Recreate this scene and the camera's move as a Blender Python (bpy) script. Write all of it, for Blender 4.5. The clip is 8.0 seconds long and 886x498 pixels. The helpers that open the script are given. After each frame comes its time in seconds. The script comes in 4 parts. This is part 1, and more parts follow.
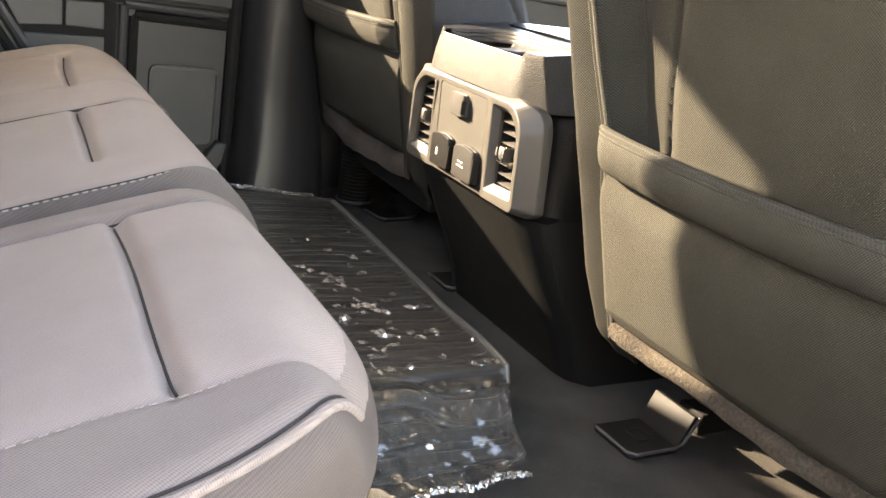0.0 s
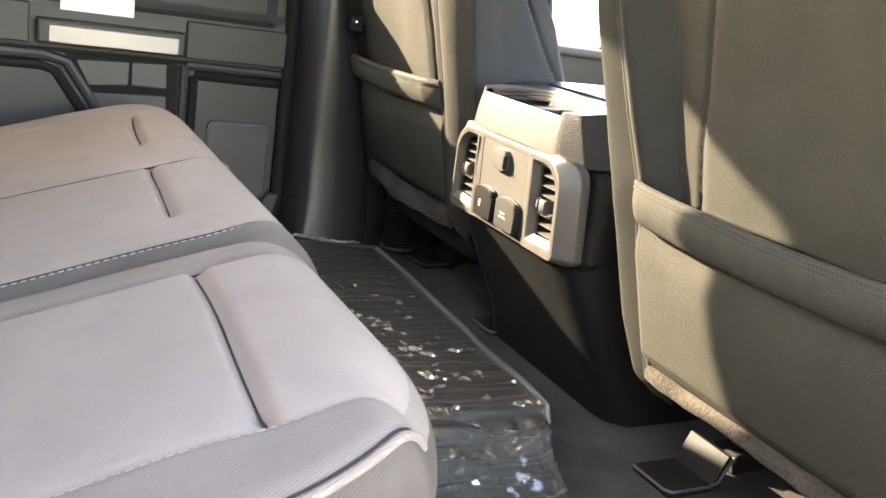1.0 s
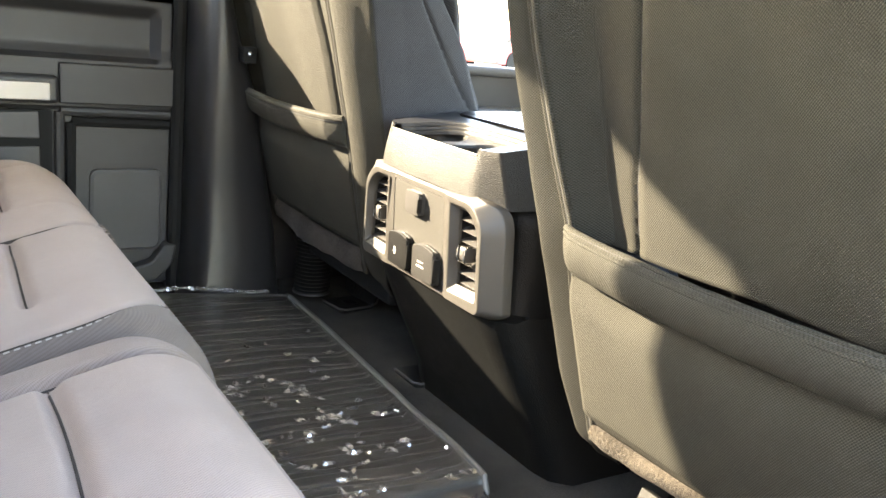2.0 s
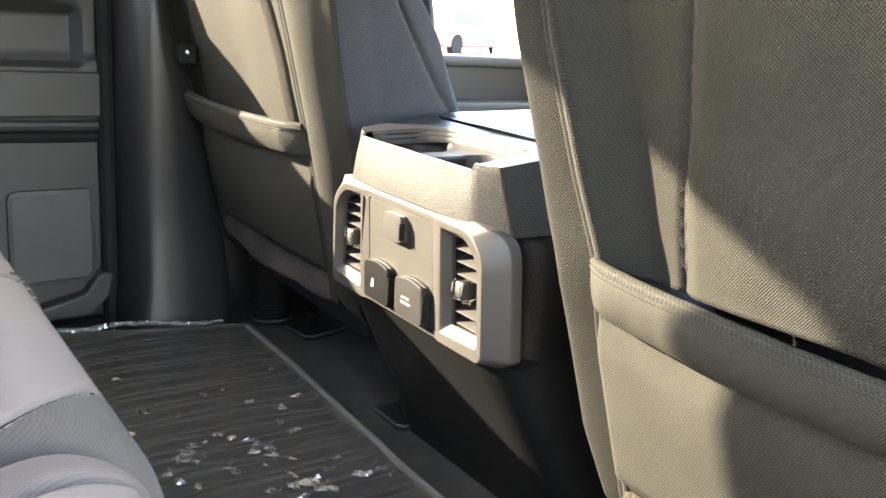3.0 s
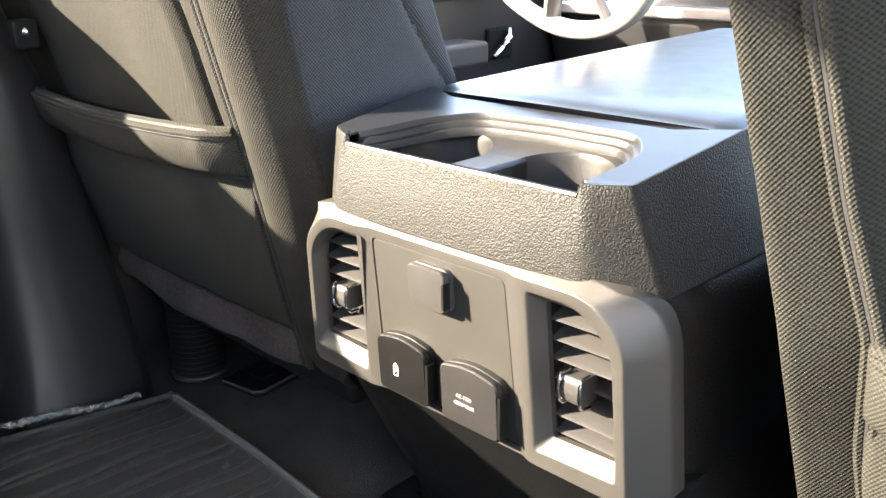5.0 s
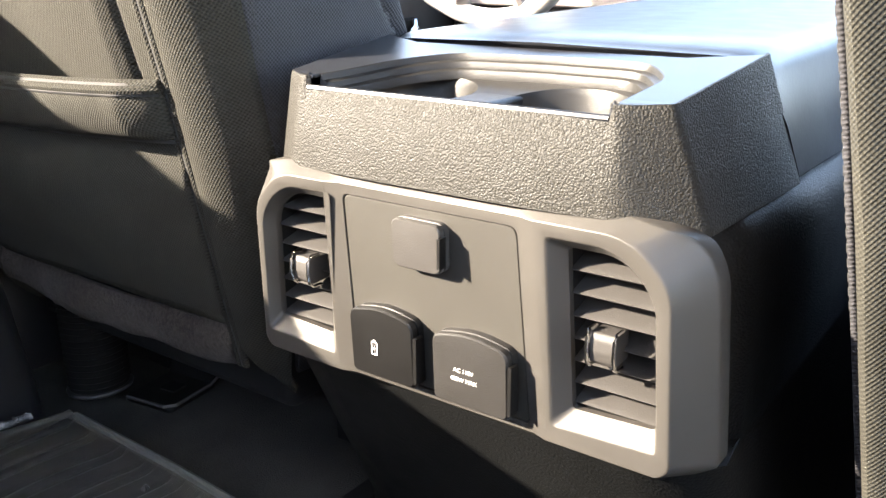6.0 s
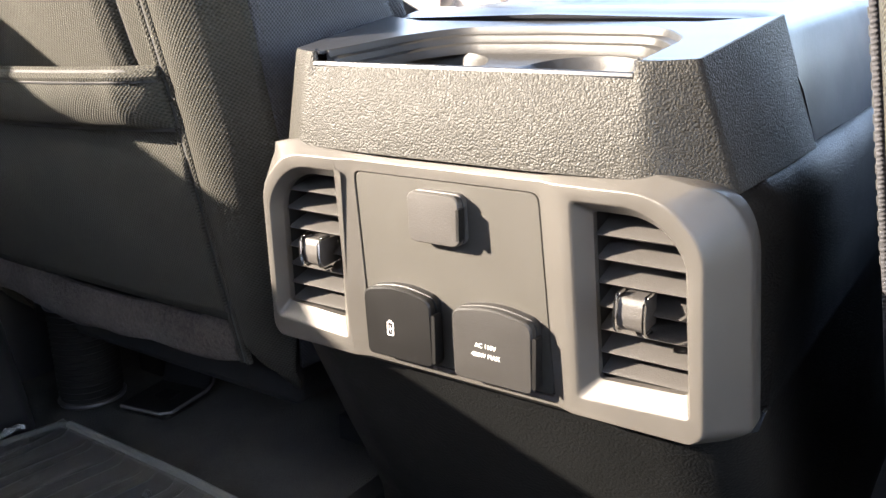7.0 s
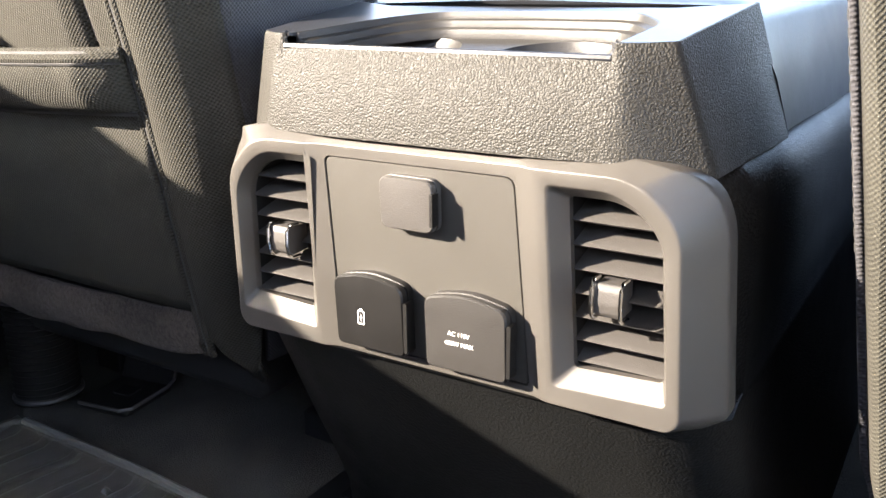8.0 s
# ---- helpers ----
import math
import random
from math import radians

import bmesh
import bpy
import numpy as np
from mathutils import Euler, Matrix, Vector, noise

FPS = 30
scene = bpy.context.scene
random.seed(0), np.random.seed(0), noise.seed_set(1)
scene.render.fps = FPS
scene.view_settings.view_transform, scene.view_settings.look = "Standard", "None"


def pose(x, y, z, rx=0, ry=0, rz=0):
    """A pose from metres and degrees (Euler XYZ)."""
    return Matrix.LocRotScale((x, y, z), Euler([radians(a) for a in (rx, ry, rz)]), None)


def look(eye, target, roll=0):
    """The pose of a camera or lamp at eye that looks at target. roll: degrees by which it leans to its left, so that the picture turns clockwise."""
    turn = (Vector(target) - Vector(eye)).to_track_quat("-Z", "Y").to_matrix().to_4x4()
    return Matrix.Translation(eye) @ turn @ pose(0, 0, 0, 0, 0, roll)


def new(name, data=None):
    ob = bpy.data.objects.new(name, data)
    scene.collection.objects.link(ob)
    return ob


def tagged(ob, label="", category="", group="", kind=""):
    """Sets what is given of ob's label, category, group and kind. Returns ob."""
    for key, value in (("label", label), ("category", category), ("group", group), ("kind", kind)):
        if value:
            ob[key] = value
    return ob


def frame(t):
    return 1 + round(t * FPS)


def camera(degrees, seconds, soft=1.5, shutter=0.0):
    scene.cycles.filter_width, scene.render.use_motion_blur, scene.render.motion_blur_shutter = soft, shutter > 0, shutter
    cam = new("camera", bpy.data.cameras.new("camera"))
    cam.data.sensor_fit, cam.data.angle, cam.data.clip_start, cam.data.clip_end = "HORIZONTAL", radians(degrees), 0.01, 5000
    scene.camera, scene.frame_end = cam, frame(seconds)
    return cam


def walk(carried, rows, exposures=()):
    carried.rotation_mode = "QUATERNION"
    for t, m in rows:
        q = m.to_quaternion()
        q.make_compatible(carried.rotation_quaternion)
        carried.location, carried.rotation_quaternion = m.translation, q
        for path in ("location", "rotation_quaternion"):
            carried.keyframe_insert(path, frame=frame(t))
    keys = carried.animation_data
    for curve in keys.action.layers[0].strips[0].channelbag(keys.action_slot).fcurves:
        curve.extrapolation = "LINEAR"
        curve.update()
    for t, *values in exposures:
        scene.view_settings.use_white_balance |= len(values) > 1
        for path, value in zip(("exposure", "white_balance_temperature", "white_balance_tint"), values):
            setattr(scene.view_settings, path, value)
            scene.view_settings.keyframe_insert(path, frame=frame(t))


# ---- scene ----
cam = camera(54.0, 8.0)
PATH = [
    (0.0, (-0.6116, -1.0109, 0.528), (-0.1217, -0.1983, 0.2122), 9.72),
    (0.5, (-0.6461, -1.0452, 0.5415), (-0.1716, -0.2159, 0.2464), 9.47),
    (1.0, (-0.6593, -1.0614, 0.5526), (-0.2027, -0.2152, 0.2777), 8.85),
    (1.5, (-0.6408, -1.0349, 0.5758), (-0.1643, -0.1947, 0.3168), 6.93),
    (2.0, (-0.5886, -0.9493, 0.5746), (-0.0567, -0.1408, 0.3228), 6.25),
    (2.2, (-0.5706, -0.9135, 0.5749), (-0.0173, -0.1193, 0.3236), 6.0),
    (3.3, (-0.4929, -0.6962, 0.578), (0.0837, 0.0756, 0.3099), 4.39),
    (3.5, (-0.4685, -0.6426, 0.5847), (0.0887, 0.1396, 0.306), 4.04),
    (4.0, (-0.4244, -0.5369, 0.5896), (0.1179, 0.2448, 0.2815), 0.96),
    (4.5, (-0.4023, -0.4573, 0.5867), (0.1813, 0.2825, 0.2518), -1.11),
    (4.7, (-0.3958, -0.4293, 0.581), (0.2174, 0.2846, 0.243), -1.43),
    (5.8, (-0.3912, -0.3043, 0.5109), (0.3693, 0.2627, 0.1946), -0.02),
    (6.0, (-0.3952, -0.2913, 0.4992), (0.3711, 0.2704, 0.1874), -0.27),
    (6.5, (-0.4044, -0.2773, 0.48), (0.3694, 0.2797, 0.1782), -0.92),
    (7.0, (-0.4063, -0.2698, 0.4715), (0.3802, 0.2738, 0.1785), -1.49),
    (7.5, (-0.4083, -0.2631, 0.4667), (0.3938, 0.259, 0.1769), -1.01),
    (8.0, (-0.4041, -0.2608, 0.4608), (0.4065, 0.2466, 0.1684), -0.47),
]
walk(cam, [(t, look(eye, target, roll)) for t, eye, target, roll in PATH],
     [(0.0, 3.86, 9200, 19), (0.5, 3.98, 8900, 17), (1.2, 4.10, 8700, 16), (2.0, 4.12, 8400, 14), (3.5, 4.00, 7700, 15), (4.5, 3.92, 7500, 16), (5.8, 3.74, 7300, 18), (8.0, 3.80, 7200, 20)])
# ---- light ----
SUN_WAY = Vector((0.90, -1.0, -0.60)).normalized()
elev = math.asin(-SUN_WAY.z)
world = bpy.data.worlds.new("sky")
scene.world = world
world.use_nodes = True
wn, wl = world.node_tree.nodes, world.node_tree.links
sky = wn.new("ShaderNodeTexSky")
sky.sky_type, sky.sun_disc = "NISHITA", False
sky.sun_elevation, sky.sun_rotation = elev, math.atan2(-SUN_WAY.x, -SUN_WAY.y)
wl.new(sky.outputs[0], wn["Background"].inputs[0])
wn["Background"].inputs[1].default_value = 0.28
sun = new("sun", bpy.data.lights.new("sun", "SUN"))
sun.data.energy, sun.data.angle, sun.data.color = 3.0, radians(0.6), (1.0, 0.965, 0.84)
sun.matrix_world = look((-3, 4, 3), Vector((-3, 4, 3)) + SUN_WAY)


# ---- materials ----
class Nodes:
    def __init__(self, name):
        self.mat = bpy.data.materials.new(name)
        self.mat.use_nodes = True
        self.t = self.mat.node_tree
        self.b = self.t.nodes["Principled BSDF"]
        self.tc = self.t.nodes.new("ShaderNodeTexCoord")

    def n(self, kind, **inputs):
        node = self.t.nodes.new(kind)
        for k, v in inputs.items():
            k = k.replace("_", " ")
            if hasattr(v, "is_output"):
                self.t.links.new(v, node.inputs[k])
            else:
                node.inputs[k].default_value = v
        return node

    def math(self, op, a, b=0.0):
        node = self.t.nodes.new("ShaderNodeMath")
        node.operation = op
        for i, v in enumerate((a, b)):
            if hasattr(v, "is_output"):
                self.t.links.new(v, node.inputs[i])
            else:
                node.inputs[i].default_value = v
        return node.outputs[0]

    def noise(self, scale, detail=3.0, vector=None, rough=0.55):
        node = self.n("ShaderNodeTexNoise", Scale=scale, Detail=detail, Roughness=rough)
        self.t.links.new(vector or self.tc.outputs["Object"], node.inputs["Vector"])
        return node.outputs["Fac"]

    def ramp(self, fac, stops):
        node = self.t.nodes.new("ShaderNodeValToRGB")
        el = node.color_ramp.elements
        while len(el) < len(stops):
            el.new(0.5)
        for e, (p, c) in zip(el, stops):
            e.position, e.color = p, (*c, 1) if len(c) == 3 else c
        self.t.links.new(fac, node.inputs[0])
        return node.outputs[0]

    def bump(self, height, strength=0.3, distance=0.001, chain=None):
        node = self.n("ShaderNodeBump", Strength=strength, Distance=distance, Height=height)
        if chain is not None:
            self.t.links.new(chain, node.inputs["Normal"])
        return node.outputs[0]

    def set(self, **inputs):
        for k, v in inputs.items():
            k = k.replace("_", " ")
            if hasattr(v, "is_output"):
                self.t.links.new(v, self.b.inputs[k])
            else:
                self.b.inputs[k].default_value = v
        return self.mat


def tone(c, k):
    return tuple(min(1.0, v * k) for v in c)


def plastic(name, color, rough=0.5, grain=900.0, bump=0.25, wear=0.12, spec=0.5, metal=0.0, leather=0.0, patch=0.18):
    m = Nodes(name)
    big = m.noise(9.0, 4)
    col = m.ramp(big, [(0.3, tone(color, 1 - wear)), (0.7, tone(color, 1 + wear))])
    r = m.math("MULTIPLY_ADD", m.noise(35.0, 4), patch)
    r.node.inputs[2].default_value = rough - patch / 2
    if leather:
        v = m.n("ShaderNodeTexVoronoi", Scale=leather)
        v.feature = "SMOOTH_F1"
        v.inputs["Smoothness"].default_value = 0.35
        nz = m.n("ShaderNodeTexNoise", Scale=leather * 0.8, Detail=2.0)
        m.t.links.new(m.tc.outputs["Object"], nz.inputs["Vector"])
        off = m.t.nodes.new("ShaderNodeVectorMath")
        off.operation = "MULTIPLY_ADD"
        off.inputs[1].default_value = (0.9 / leather,) * 3
        m.t.links.new(nz.outputs["Color"], off.inputs[0])
        m.t.links.new(m.tc.outputs["Object"], off.inputs[2])
        m.t.links.new(off.outputs[0], v.inputs["Vector"])
        cell = m.math("SUBTRACT", 1.0, m.math("MULTIPLY", v.outputs["Distance"], 1.2))
        h = m.math("ADD", cell, m.math("MULTIPLY", m.noise(leather * 1.5, 2), 0.35))
        nrm = m.bump(h, bump, 0.0012)
    else:
        nrm = m.bump(m.noise(grain, 2), bump, 0.0006)
    return m.set(Base_Color=col, Roughness=r, Normal=nrm, Specular_IOR_Level=spec, Metallic=metal)


def cloth(name, color, pitch=0.0022, axes=("Y", "Z"), bump=0.6, contrast=0.3, sheen=0.25, rough=0.9, twill=0.0, mottle=0.12):
    """Woven cloth: two crossed sets of threads along the named axes, over soft soiling."""
    m = Nodes(name)
    sep = m.n("ShaderNodeSeparateXYZ", Vector=m.tc.outputs["Object"])
    k = 2 * math.pi / pitch
    wob = m.math("MULTIPLY", m.noise(60.0, 2), 0.7)
    a = m.math("ADD", m.math("MULTIPLY", sep.outputs[axes[0]], k), wob)
    b = m.math("ADD", m.math("MULTIPLY", sep.outputs[axes[1]], k), m.math("MULTIPLY", a, twill))
    h = m.math("MULTIPLY", m.math("SINE", a), m.math("SINE", b))
    h = m.math("MULTIPLY_ADD", h, 0.5)
    h.node.inputs[2].default_value = 0.5
    fuzz = m.noise(700.0, 3)
    h2 = m.math("ADD", m.math("MULTIPLY", h, 0.95), m.math("MULTIPLY", fuzz, 0.6))
    mot = m.math("MULTIPLY", m.noise(14.0, 5), 1.0)
    base = m.ramp(mot, [(0.3, tone(color, 1 - mottle)), (0.7, tone(color, 1 + mottle))])
    mix = m.t.nodes.new("ShaderNodeMix")
    mix.data_type, mix.blend_type = "RGBA", "MULTIPLY"
    mix.inputs[0].default_value = 1.0
    m.t.links.new(base, mix.inputs[6])
    shade = m.ramp(h2, [(0.15, (1 - contrast,) * 3), (1.0, (1 + contrast * 0.4,) * 3)])
    m.t.links.new(shade, mix.inputs[7])
    return m.set(Base_Color=mix.outputs[2], Roughness=rough, Normal=m.bump(h2, bump, 0.0012),
                 Sheen_Weight=sheen, Sheen_Roughness=0.5, Specular_IOR_Level=0.25)


def fuzzy(name, color, scale=500.0, bump=1.0, rough=0.95):
    m = Nodes(name)
    big, fine = m.noise(12.0, 5), m.noise(scale, 4, rough=0.7)
    f = m.math("ADD", m.math("MULTIPLY", big, 0.45), m.math("MULTIPLY", fine, 0.55))
    col = m.ramp(f, [(0.36, tone(color, 0.45)), (0.66, tone(color, 1.6))])
    return m.set(Base_Color=col, Roughness=rough, Normal=m.bump(fine, bump, 0.003), Specular_IOR_Level=0.1, Sheen_Weight=0.05)


def clear(name, tint=(1, 1, 1), gloss=0.1, rough=0.02, crinkle=0.0, haze=0.0):
    """Thin clear sheet: lets light straight through and mirrors a little by its angle."""
    m = Nodes(name)
    tr = m.n("ShaderNodeBsdfTransparent", Color=(*tint, 1))
    gl = m.n("ShaderNodeBsdfGlossy", Color=(1, 1, 1, 1), Roughness=rough)
    lw = m.n("ShaderNodeFresnel", IOR=1.45)
    fac = m.math("ADD", lw.outputs[0], gloss)
    if crinkle:
        spots = m.math("MULTIPLY", m.math("GREATER_THAN", m.noise(16.0, 2), 0.58), m.noise(120.0, 3))
        nrm = m.bump(m.math("ADD", m.math("MULTIPLY", m.noise(45.0, 2), 0.06), spots), crinkle, 0.006)
        m.t.links.new(nrm, gl.inputs["Normal"])
        m.t.links.new(nrm, lw.inputs["Normal"])
    mix = m.n("ShaderNodeMixShader", Fac=fac)
    under = tr.outputs[0]
    if haze:
        df = m.n("ShaderNodeBsdfDiffuse", Color=(0.85, 0.85, 0.85, 1))
        hz = m.n("ShaderNodeMixShader", Fac=haze)
        m.t.links.new(tr.outputs[0], hz.inputs[1])
        m.t.links.new(df.outputs[0], hz.inputs[2])
        under = hz.outputs[0]
    m.t.links.new(under, mix.inputs[1])
    m.t.links.new(gl.outputs[0], mix.inputs[2])
    m.t.links.new(mix.outputs[0], m.t.nodes["Material Output"].inputs[0])
    return m.mat


SEAT_BACK = cloth("seat_back_cloth", (0.0318, 0.0306, 0.0246), 0.0030, ("Y", "Z"), twill=0.25, sheen=0.0, contrast=0.70, bump=0.55)
SEAT_SIDE = cloth("seat_side_cloth", (0.036, 0.036, 0.040), 0.0030, ("X", "Z"), contrast=0.65, sheen=0.04)
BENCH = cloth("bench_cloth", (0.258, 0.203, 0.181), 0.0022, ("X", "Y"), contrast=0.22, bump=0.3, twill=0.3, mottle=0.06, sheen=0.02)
# Bolster twill; part of its darkness is shade put into the colour.
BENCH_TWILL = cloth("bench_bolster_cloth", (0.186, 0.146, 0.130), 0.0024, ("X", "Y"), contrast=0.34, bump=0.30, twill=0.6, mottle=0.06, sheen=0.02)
# Copies of the bench cloth for ends and sides, with shade in the colour.
BENCH_END_SHADED = cloth("bench_end_shaded_cloth", (0.074, 0.058, 0.052), 0.0024, ("X", "Z"), contrast=0.30, bump=0.25, twill=0.5, sheen=0.0)
BENCH_SHADED = cloth("bench_shaded_cloth", (0.118, 0.097, 0.087), 0.0024, ("X", "Z"), contrast=0.25, bump=0.5, twill=0.5, sheen=0.02)
THREAD = plastic("thread", (0.27, 0.24, 0.225), 0.8)
DARK_THREAD = plastic("dark_thread", (0.03, 0.03, 0.03), 0.8)
# Dark line laid along the bench seams in place of the creases' shade.
SEAM = plastic("crease_shade", (0.036, 0.030, 0.028), 0.8, spec=0.1)
HEM = fuzzy("felt_hem", (0.052, 0.044, 0.035), 260.0)
HEM_DARK = fuzzy("dark_felt_hem", (0.060, 0.050, 0.044), 260.0)
CARPET = fuzzy("carpet", (0.043, 0.039, 0.033), 420.0)
TRIM = plastic("trim_plastic", (0.055, 0.053, 0.053), 0.52, bump=0.35)
PILLAR = plastic("pillar_plastic", (0.020, 0.019, 0.020), 0.36, spec=0.4, bump=0.2, wear=0.04, patch=0.03)
DOOR = plastic("door_plastic", (0.030, 0.0288, 0.0292), 0.5, bump=0.35)
DARK = plastic("dark_plastic", (0.022, 0.021, 0.022), 0.5)
BLACK = plastic("black_gap", (0.010, 0.010, 0.010), 0.8, spec=0.2)
LEATHER = plastic("console_grain", (0.0250, 0.0237, 0.0200), 0.54, leather=840.0, bump=0.48, spec=0.3)
DECK = plastic("deck_skin", (0.015, 0.0165, 0.020), 0.36, grain=2600.0, bump=0.06, wear=0.05, patch=0.05)
LID = plastic("lid_skin", (0.022, 0.024, 0.028), 0.33, leather=520.0, bump=0.04)
BASE = plastic("console_base", (0.0058, 0.0062, 0.0062), 0.46, leather=600.0, bump=0.30, spec=0.20)
BEZEL = plastic("bezel_satin", (0.070, 0.065, 0.058), 0.44, grain=2600.0, bump=0.25, wear=0.05, spec=0.6, metal=0.4)
PANEL = plastic("panel_plastic", (0.034, 0.0315, 0.0262), 0.52, grain=2600.0, bump=0.30, wear=0.06)
SLAT = plastic("slat_plastic", (0.040, 0.037, 0.034), 0.55)
COVER = plastic("cover_plastic", (0.005, 0.0048, 0.0046), 0.40, grain=2200.0, bump=0.3, spec=0.35)
COVER_GREY = plastic("cover_grey_plastic", (0.017, 0.0158, 0.0145), 0.5, grain=2200.0, bump=0.45, spec=0.35)
CAP = plastic("cap_plastic", (0.042, 0.039, 0.036), 0.5)
CHROME = plastic("chrome", (0.75, 0.75, 0.75), 0.15, bump=0.0, metal=1.0)
STEEL = plastic("painted_steel", (0.007, 0.0068, 0.0062), 0.6, spec=0.25)
SILVER = plastic("silver_trim", (0.26, 0.24, 0.23), 0.38, grain=2500.0, bump=0.1, metal=0.6)
WHITE_INK = plastic("white_ink", (0.75, 0.74, 0.70), 0.6)
WHITE = plastic("white_plate", (0.82, 0.82, 0.80), 0.5)
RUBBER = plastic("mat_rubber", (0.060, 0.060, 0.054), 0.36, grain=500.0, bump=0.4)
RUBBER_GROOVE_SHADE = plastic("groove_shade_rubber", (0.008, 0.008, 0.0075), 0.6, grain=500.0, bump=0.3)
RUBBER_RIM = plastic("mat_rim_rubber", (0.095, 0.095, 0.088), 0.40, grain=500.0, bump=0.3)
TRAY = plastic("tray_plastic", (0.017, 0.0165, 0.0155), 0.45, grain=1500.0, bump=0.3)
HEADLINER = fuzzy("headliner_cloth", (0.42, 0.40, 0.37), 900.0, 0.4)
PAINT = plastic("body_paint", (0.30, 0.30, 0.31), 0.3, bump=0.02)
FILM = clear("plastic_film", (0.97, 0.97, 0.97), 0.010, 0.05, crinkle=0.25, haze=0.032)
FILM_END = clear("crumpled_film", (0.95, 0.95, 0.95), 0.035, 0.08, haze=0.03)
# Next two films: extra gloss and white put in to imitate glints.
FILM_GLINT = clear("glint_film", (0.95, 0.95, 0.95), 0.60, 0.10, haze=0.12)
FILM_EDGE = clear("gathered_film", (0.95, 0.95, 0.95), 0.16, 0.08, haze=0.22)
GLASS = clear("window_glass", (0.86, 0.90, 0.88), 0.0, 0.01)
TINTED = clear("tinted_glass", (0.74, 0.74, 0.75), 0.0, 0.01)


# ---- mesh helpers ----
def part(name, bm, material, parent, label="", bevel=0.0, smooth=True, thick=0.0, angle=35):
    """Links a bmesh, given in world metres, as one mesh object under a thing or a part."""
    root = parent
    while root is not None and root.parent is not None:
        root = root.parent
    bmesh.ops.remove_doubles(bm, verts=bm.verts, dist=1e-6)
    bmesh.ops.recalc_face_normals(bm, faces=bm.faces)
    if root is not None:
        bmesh.ops.translate(bm, verts=bm.verts, vec=-root.location)
    me = bpy.data.meshes.new(name)
    bm.to_mesh(me)
    bm.free()
    for p in me.polygons:
        p.use_smooth = smooth
    if smooth:
        me.set_sharp_from_angle(angle=radians(angle))
    me.materials.append(material)
    ob = new(name, me)
    ob.parent = parent
    if thick:
        s = ob.modifiers.new("thickness", "SOLIDIFY")
        s.thickness, s.offset = thick, 1.0
    if bevel:
        b = ob.modifiers.new("edges", "BEVEL")
        b.width, b.segments, b.limit_method, b.angle_limit = bevel, 3, "ANGLE", radians(40)
        b.harden_normals = False
    if label:
        ob["label"] = label
    return ob


def thing(name, at, label, category, group="", kind=""):
    ob = new(name)
    ob.empty_display_size = 0.05
    ob.location = at
    return tagged(ob, label, category, group, kind)


def setting(name, bm, material, label="", category="", bevel=0.0):
    ob = part(name, bm, material, None, label, bevel)
    return tagged(ob, label, category or name.split("_")[0], kind="structure")


def box(bm, x0, x1, y0, y1, z0, z1):
    v = [bm.verts.new(p) for p in ((x0, y0, z0), (x1, y0, z0), (x1, y1, z0), (x0, y1, z0), (x0, y0, z1), (x1, y0, z1), (x1, y1, z1), (x0, y1, z1))]
    for f in ((0, 3, 2, 1), (4, 5, 6, 7), (0, 1, 5, 4), (1, 2, 6, 5), (2, 3, 7, 6), (3, 0, 4, 7)):
        bm.faces.new([v[i] for i in f])
    return bm


def boxes(*dims):
    bm = bmesh.new()
    for d in dims:
        box(bm, *d)
    return bm


AX = {"x": lambda a, p: (a, p[0], p[1]), "y": lambda a, p: (p[0], a, p[1]), "z": lambda a, p: (p[0], p[1], a)}


def plate(bm, outline, axis, a, b):
    """A flat solid: an outline in the plane across the axis, from a to b."""
    lo, hi = [bm.verts.new(AX[axis](a, p)) for p in outline], [bm.verts.new(AX[axis](b, p)) for p in outline]
    n = len(outline)
    bm.faces.new(lo), bm.faces.new(hi)
    for i in range(n):
        bm.faces.new((lo[i], lo[(i + 1) % n], hi[(i + 1) % n], hi[i]))
    return bm


def rings(bm, loops, closed=True, cap_first=False, cap_last=False):
    """Bridges loops that have equal numbers of points."""
    rows = [[bm.verts.new(p) for p in loop] for loop in loops]
    n = len(rows[0])
    for a, b in zip(rows, rows[1:]):
        for i in range(n if closed else n - 1):
            bm.faces.new((a[i], a[(i + 1) % n], b[(i + 1) % n], b[i]))
    if cap_first:
        bm.faces.new(rows[0])
    if cap_last:
        bm.faces.new(rows[-1])
    return bm


def sheet(bm, f, nu, nv):
    return rings(bm, [[f(i / nu, j / nv) for i in range(nu + 1)] for j in range(nv + 1)], closed=False)


def fill(bm, outer, holes):
    """A flat face with holes in it."""
    edges = []
    for loop in (outer, *holes):
        vs = [bm.verts.new(p) for p in loop]
        edges += [bm.edges.new((vs[i], vs[(i + 1) % len(vs)])) for i in range(len(vs))]
    bmesh.ops.triangle_fill(bm, edges=edges, use_beauty=True, use_dissolve=False)
    return bm


def rounded(points, radius, n=5):
    """A polygon with rounded corners; radius: one for all, or one each."""
    out, m = [], len(points)
    for i, p in enumerate(points):
        r = radius[i] if isinstance(radius, (list, tuple)) else radius
        p, a, b = Vector(p), Vector(points[i - 1]), Vector(points[(i + 1) % m])
        da, db = (a - p), (b - p)
        r2 = min(r, da.length * 0.48, db.length * 0.48)
        s, e = p + da.normalized() * r2, p + db.normalized() * r2
        for k in range(n + 1):
            t = k / n
            out.append(tuple(s * (1 - t) ** 2 + p * 2 * t * (1 - t) + e * t * t))
    return out


def rect(y0, y1, z0, z1):
    return [(y0, z0), (y1, z0), (y1, z1), (y0, z1)]


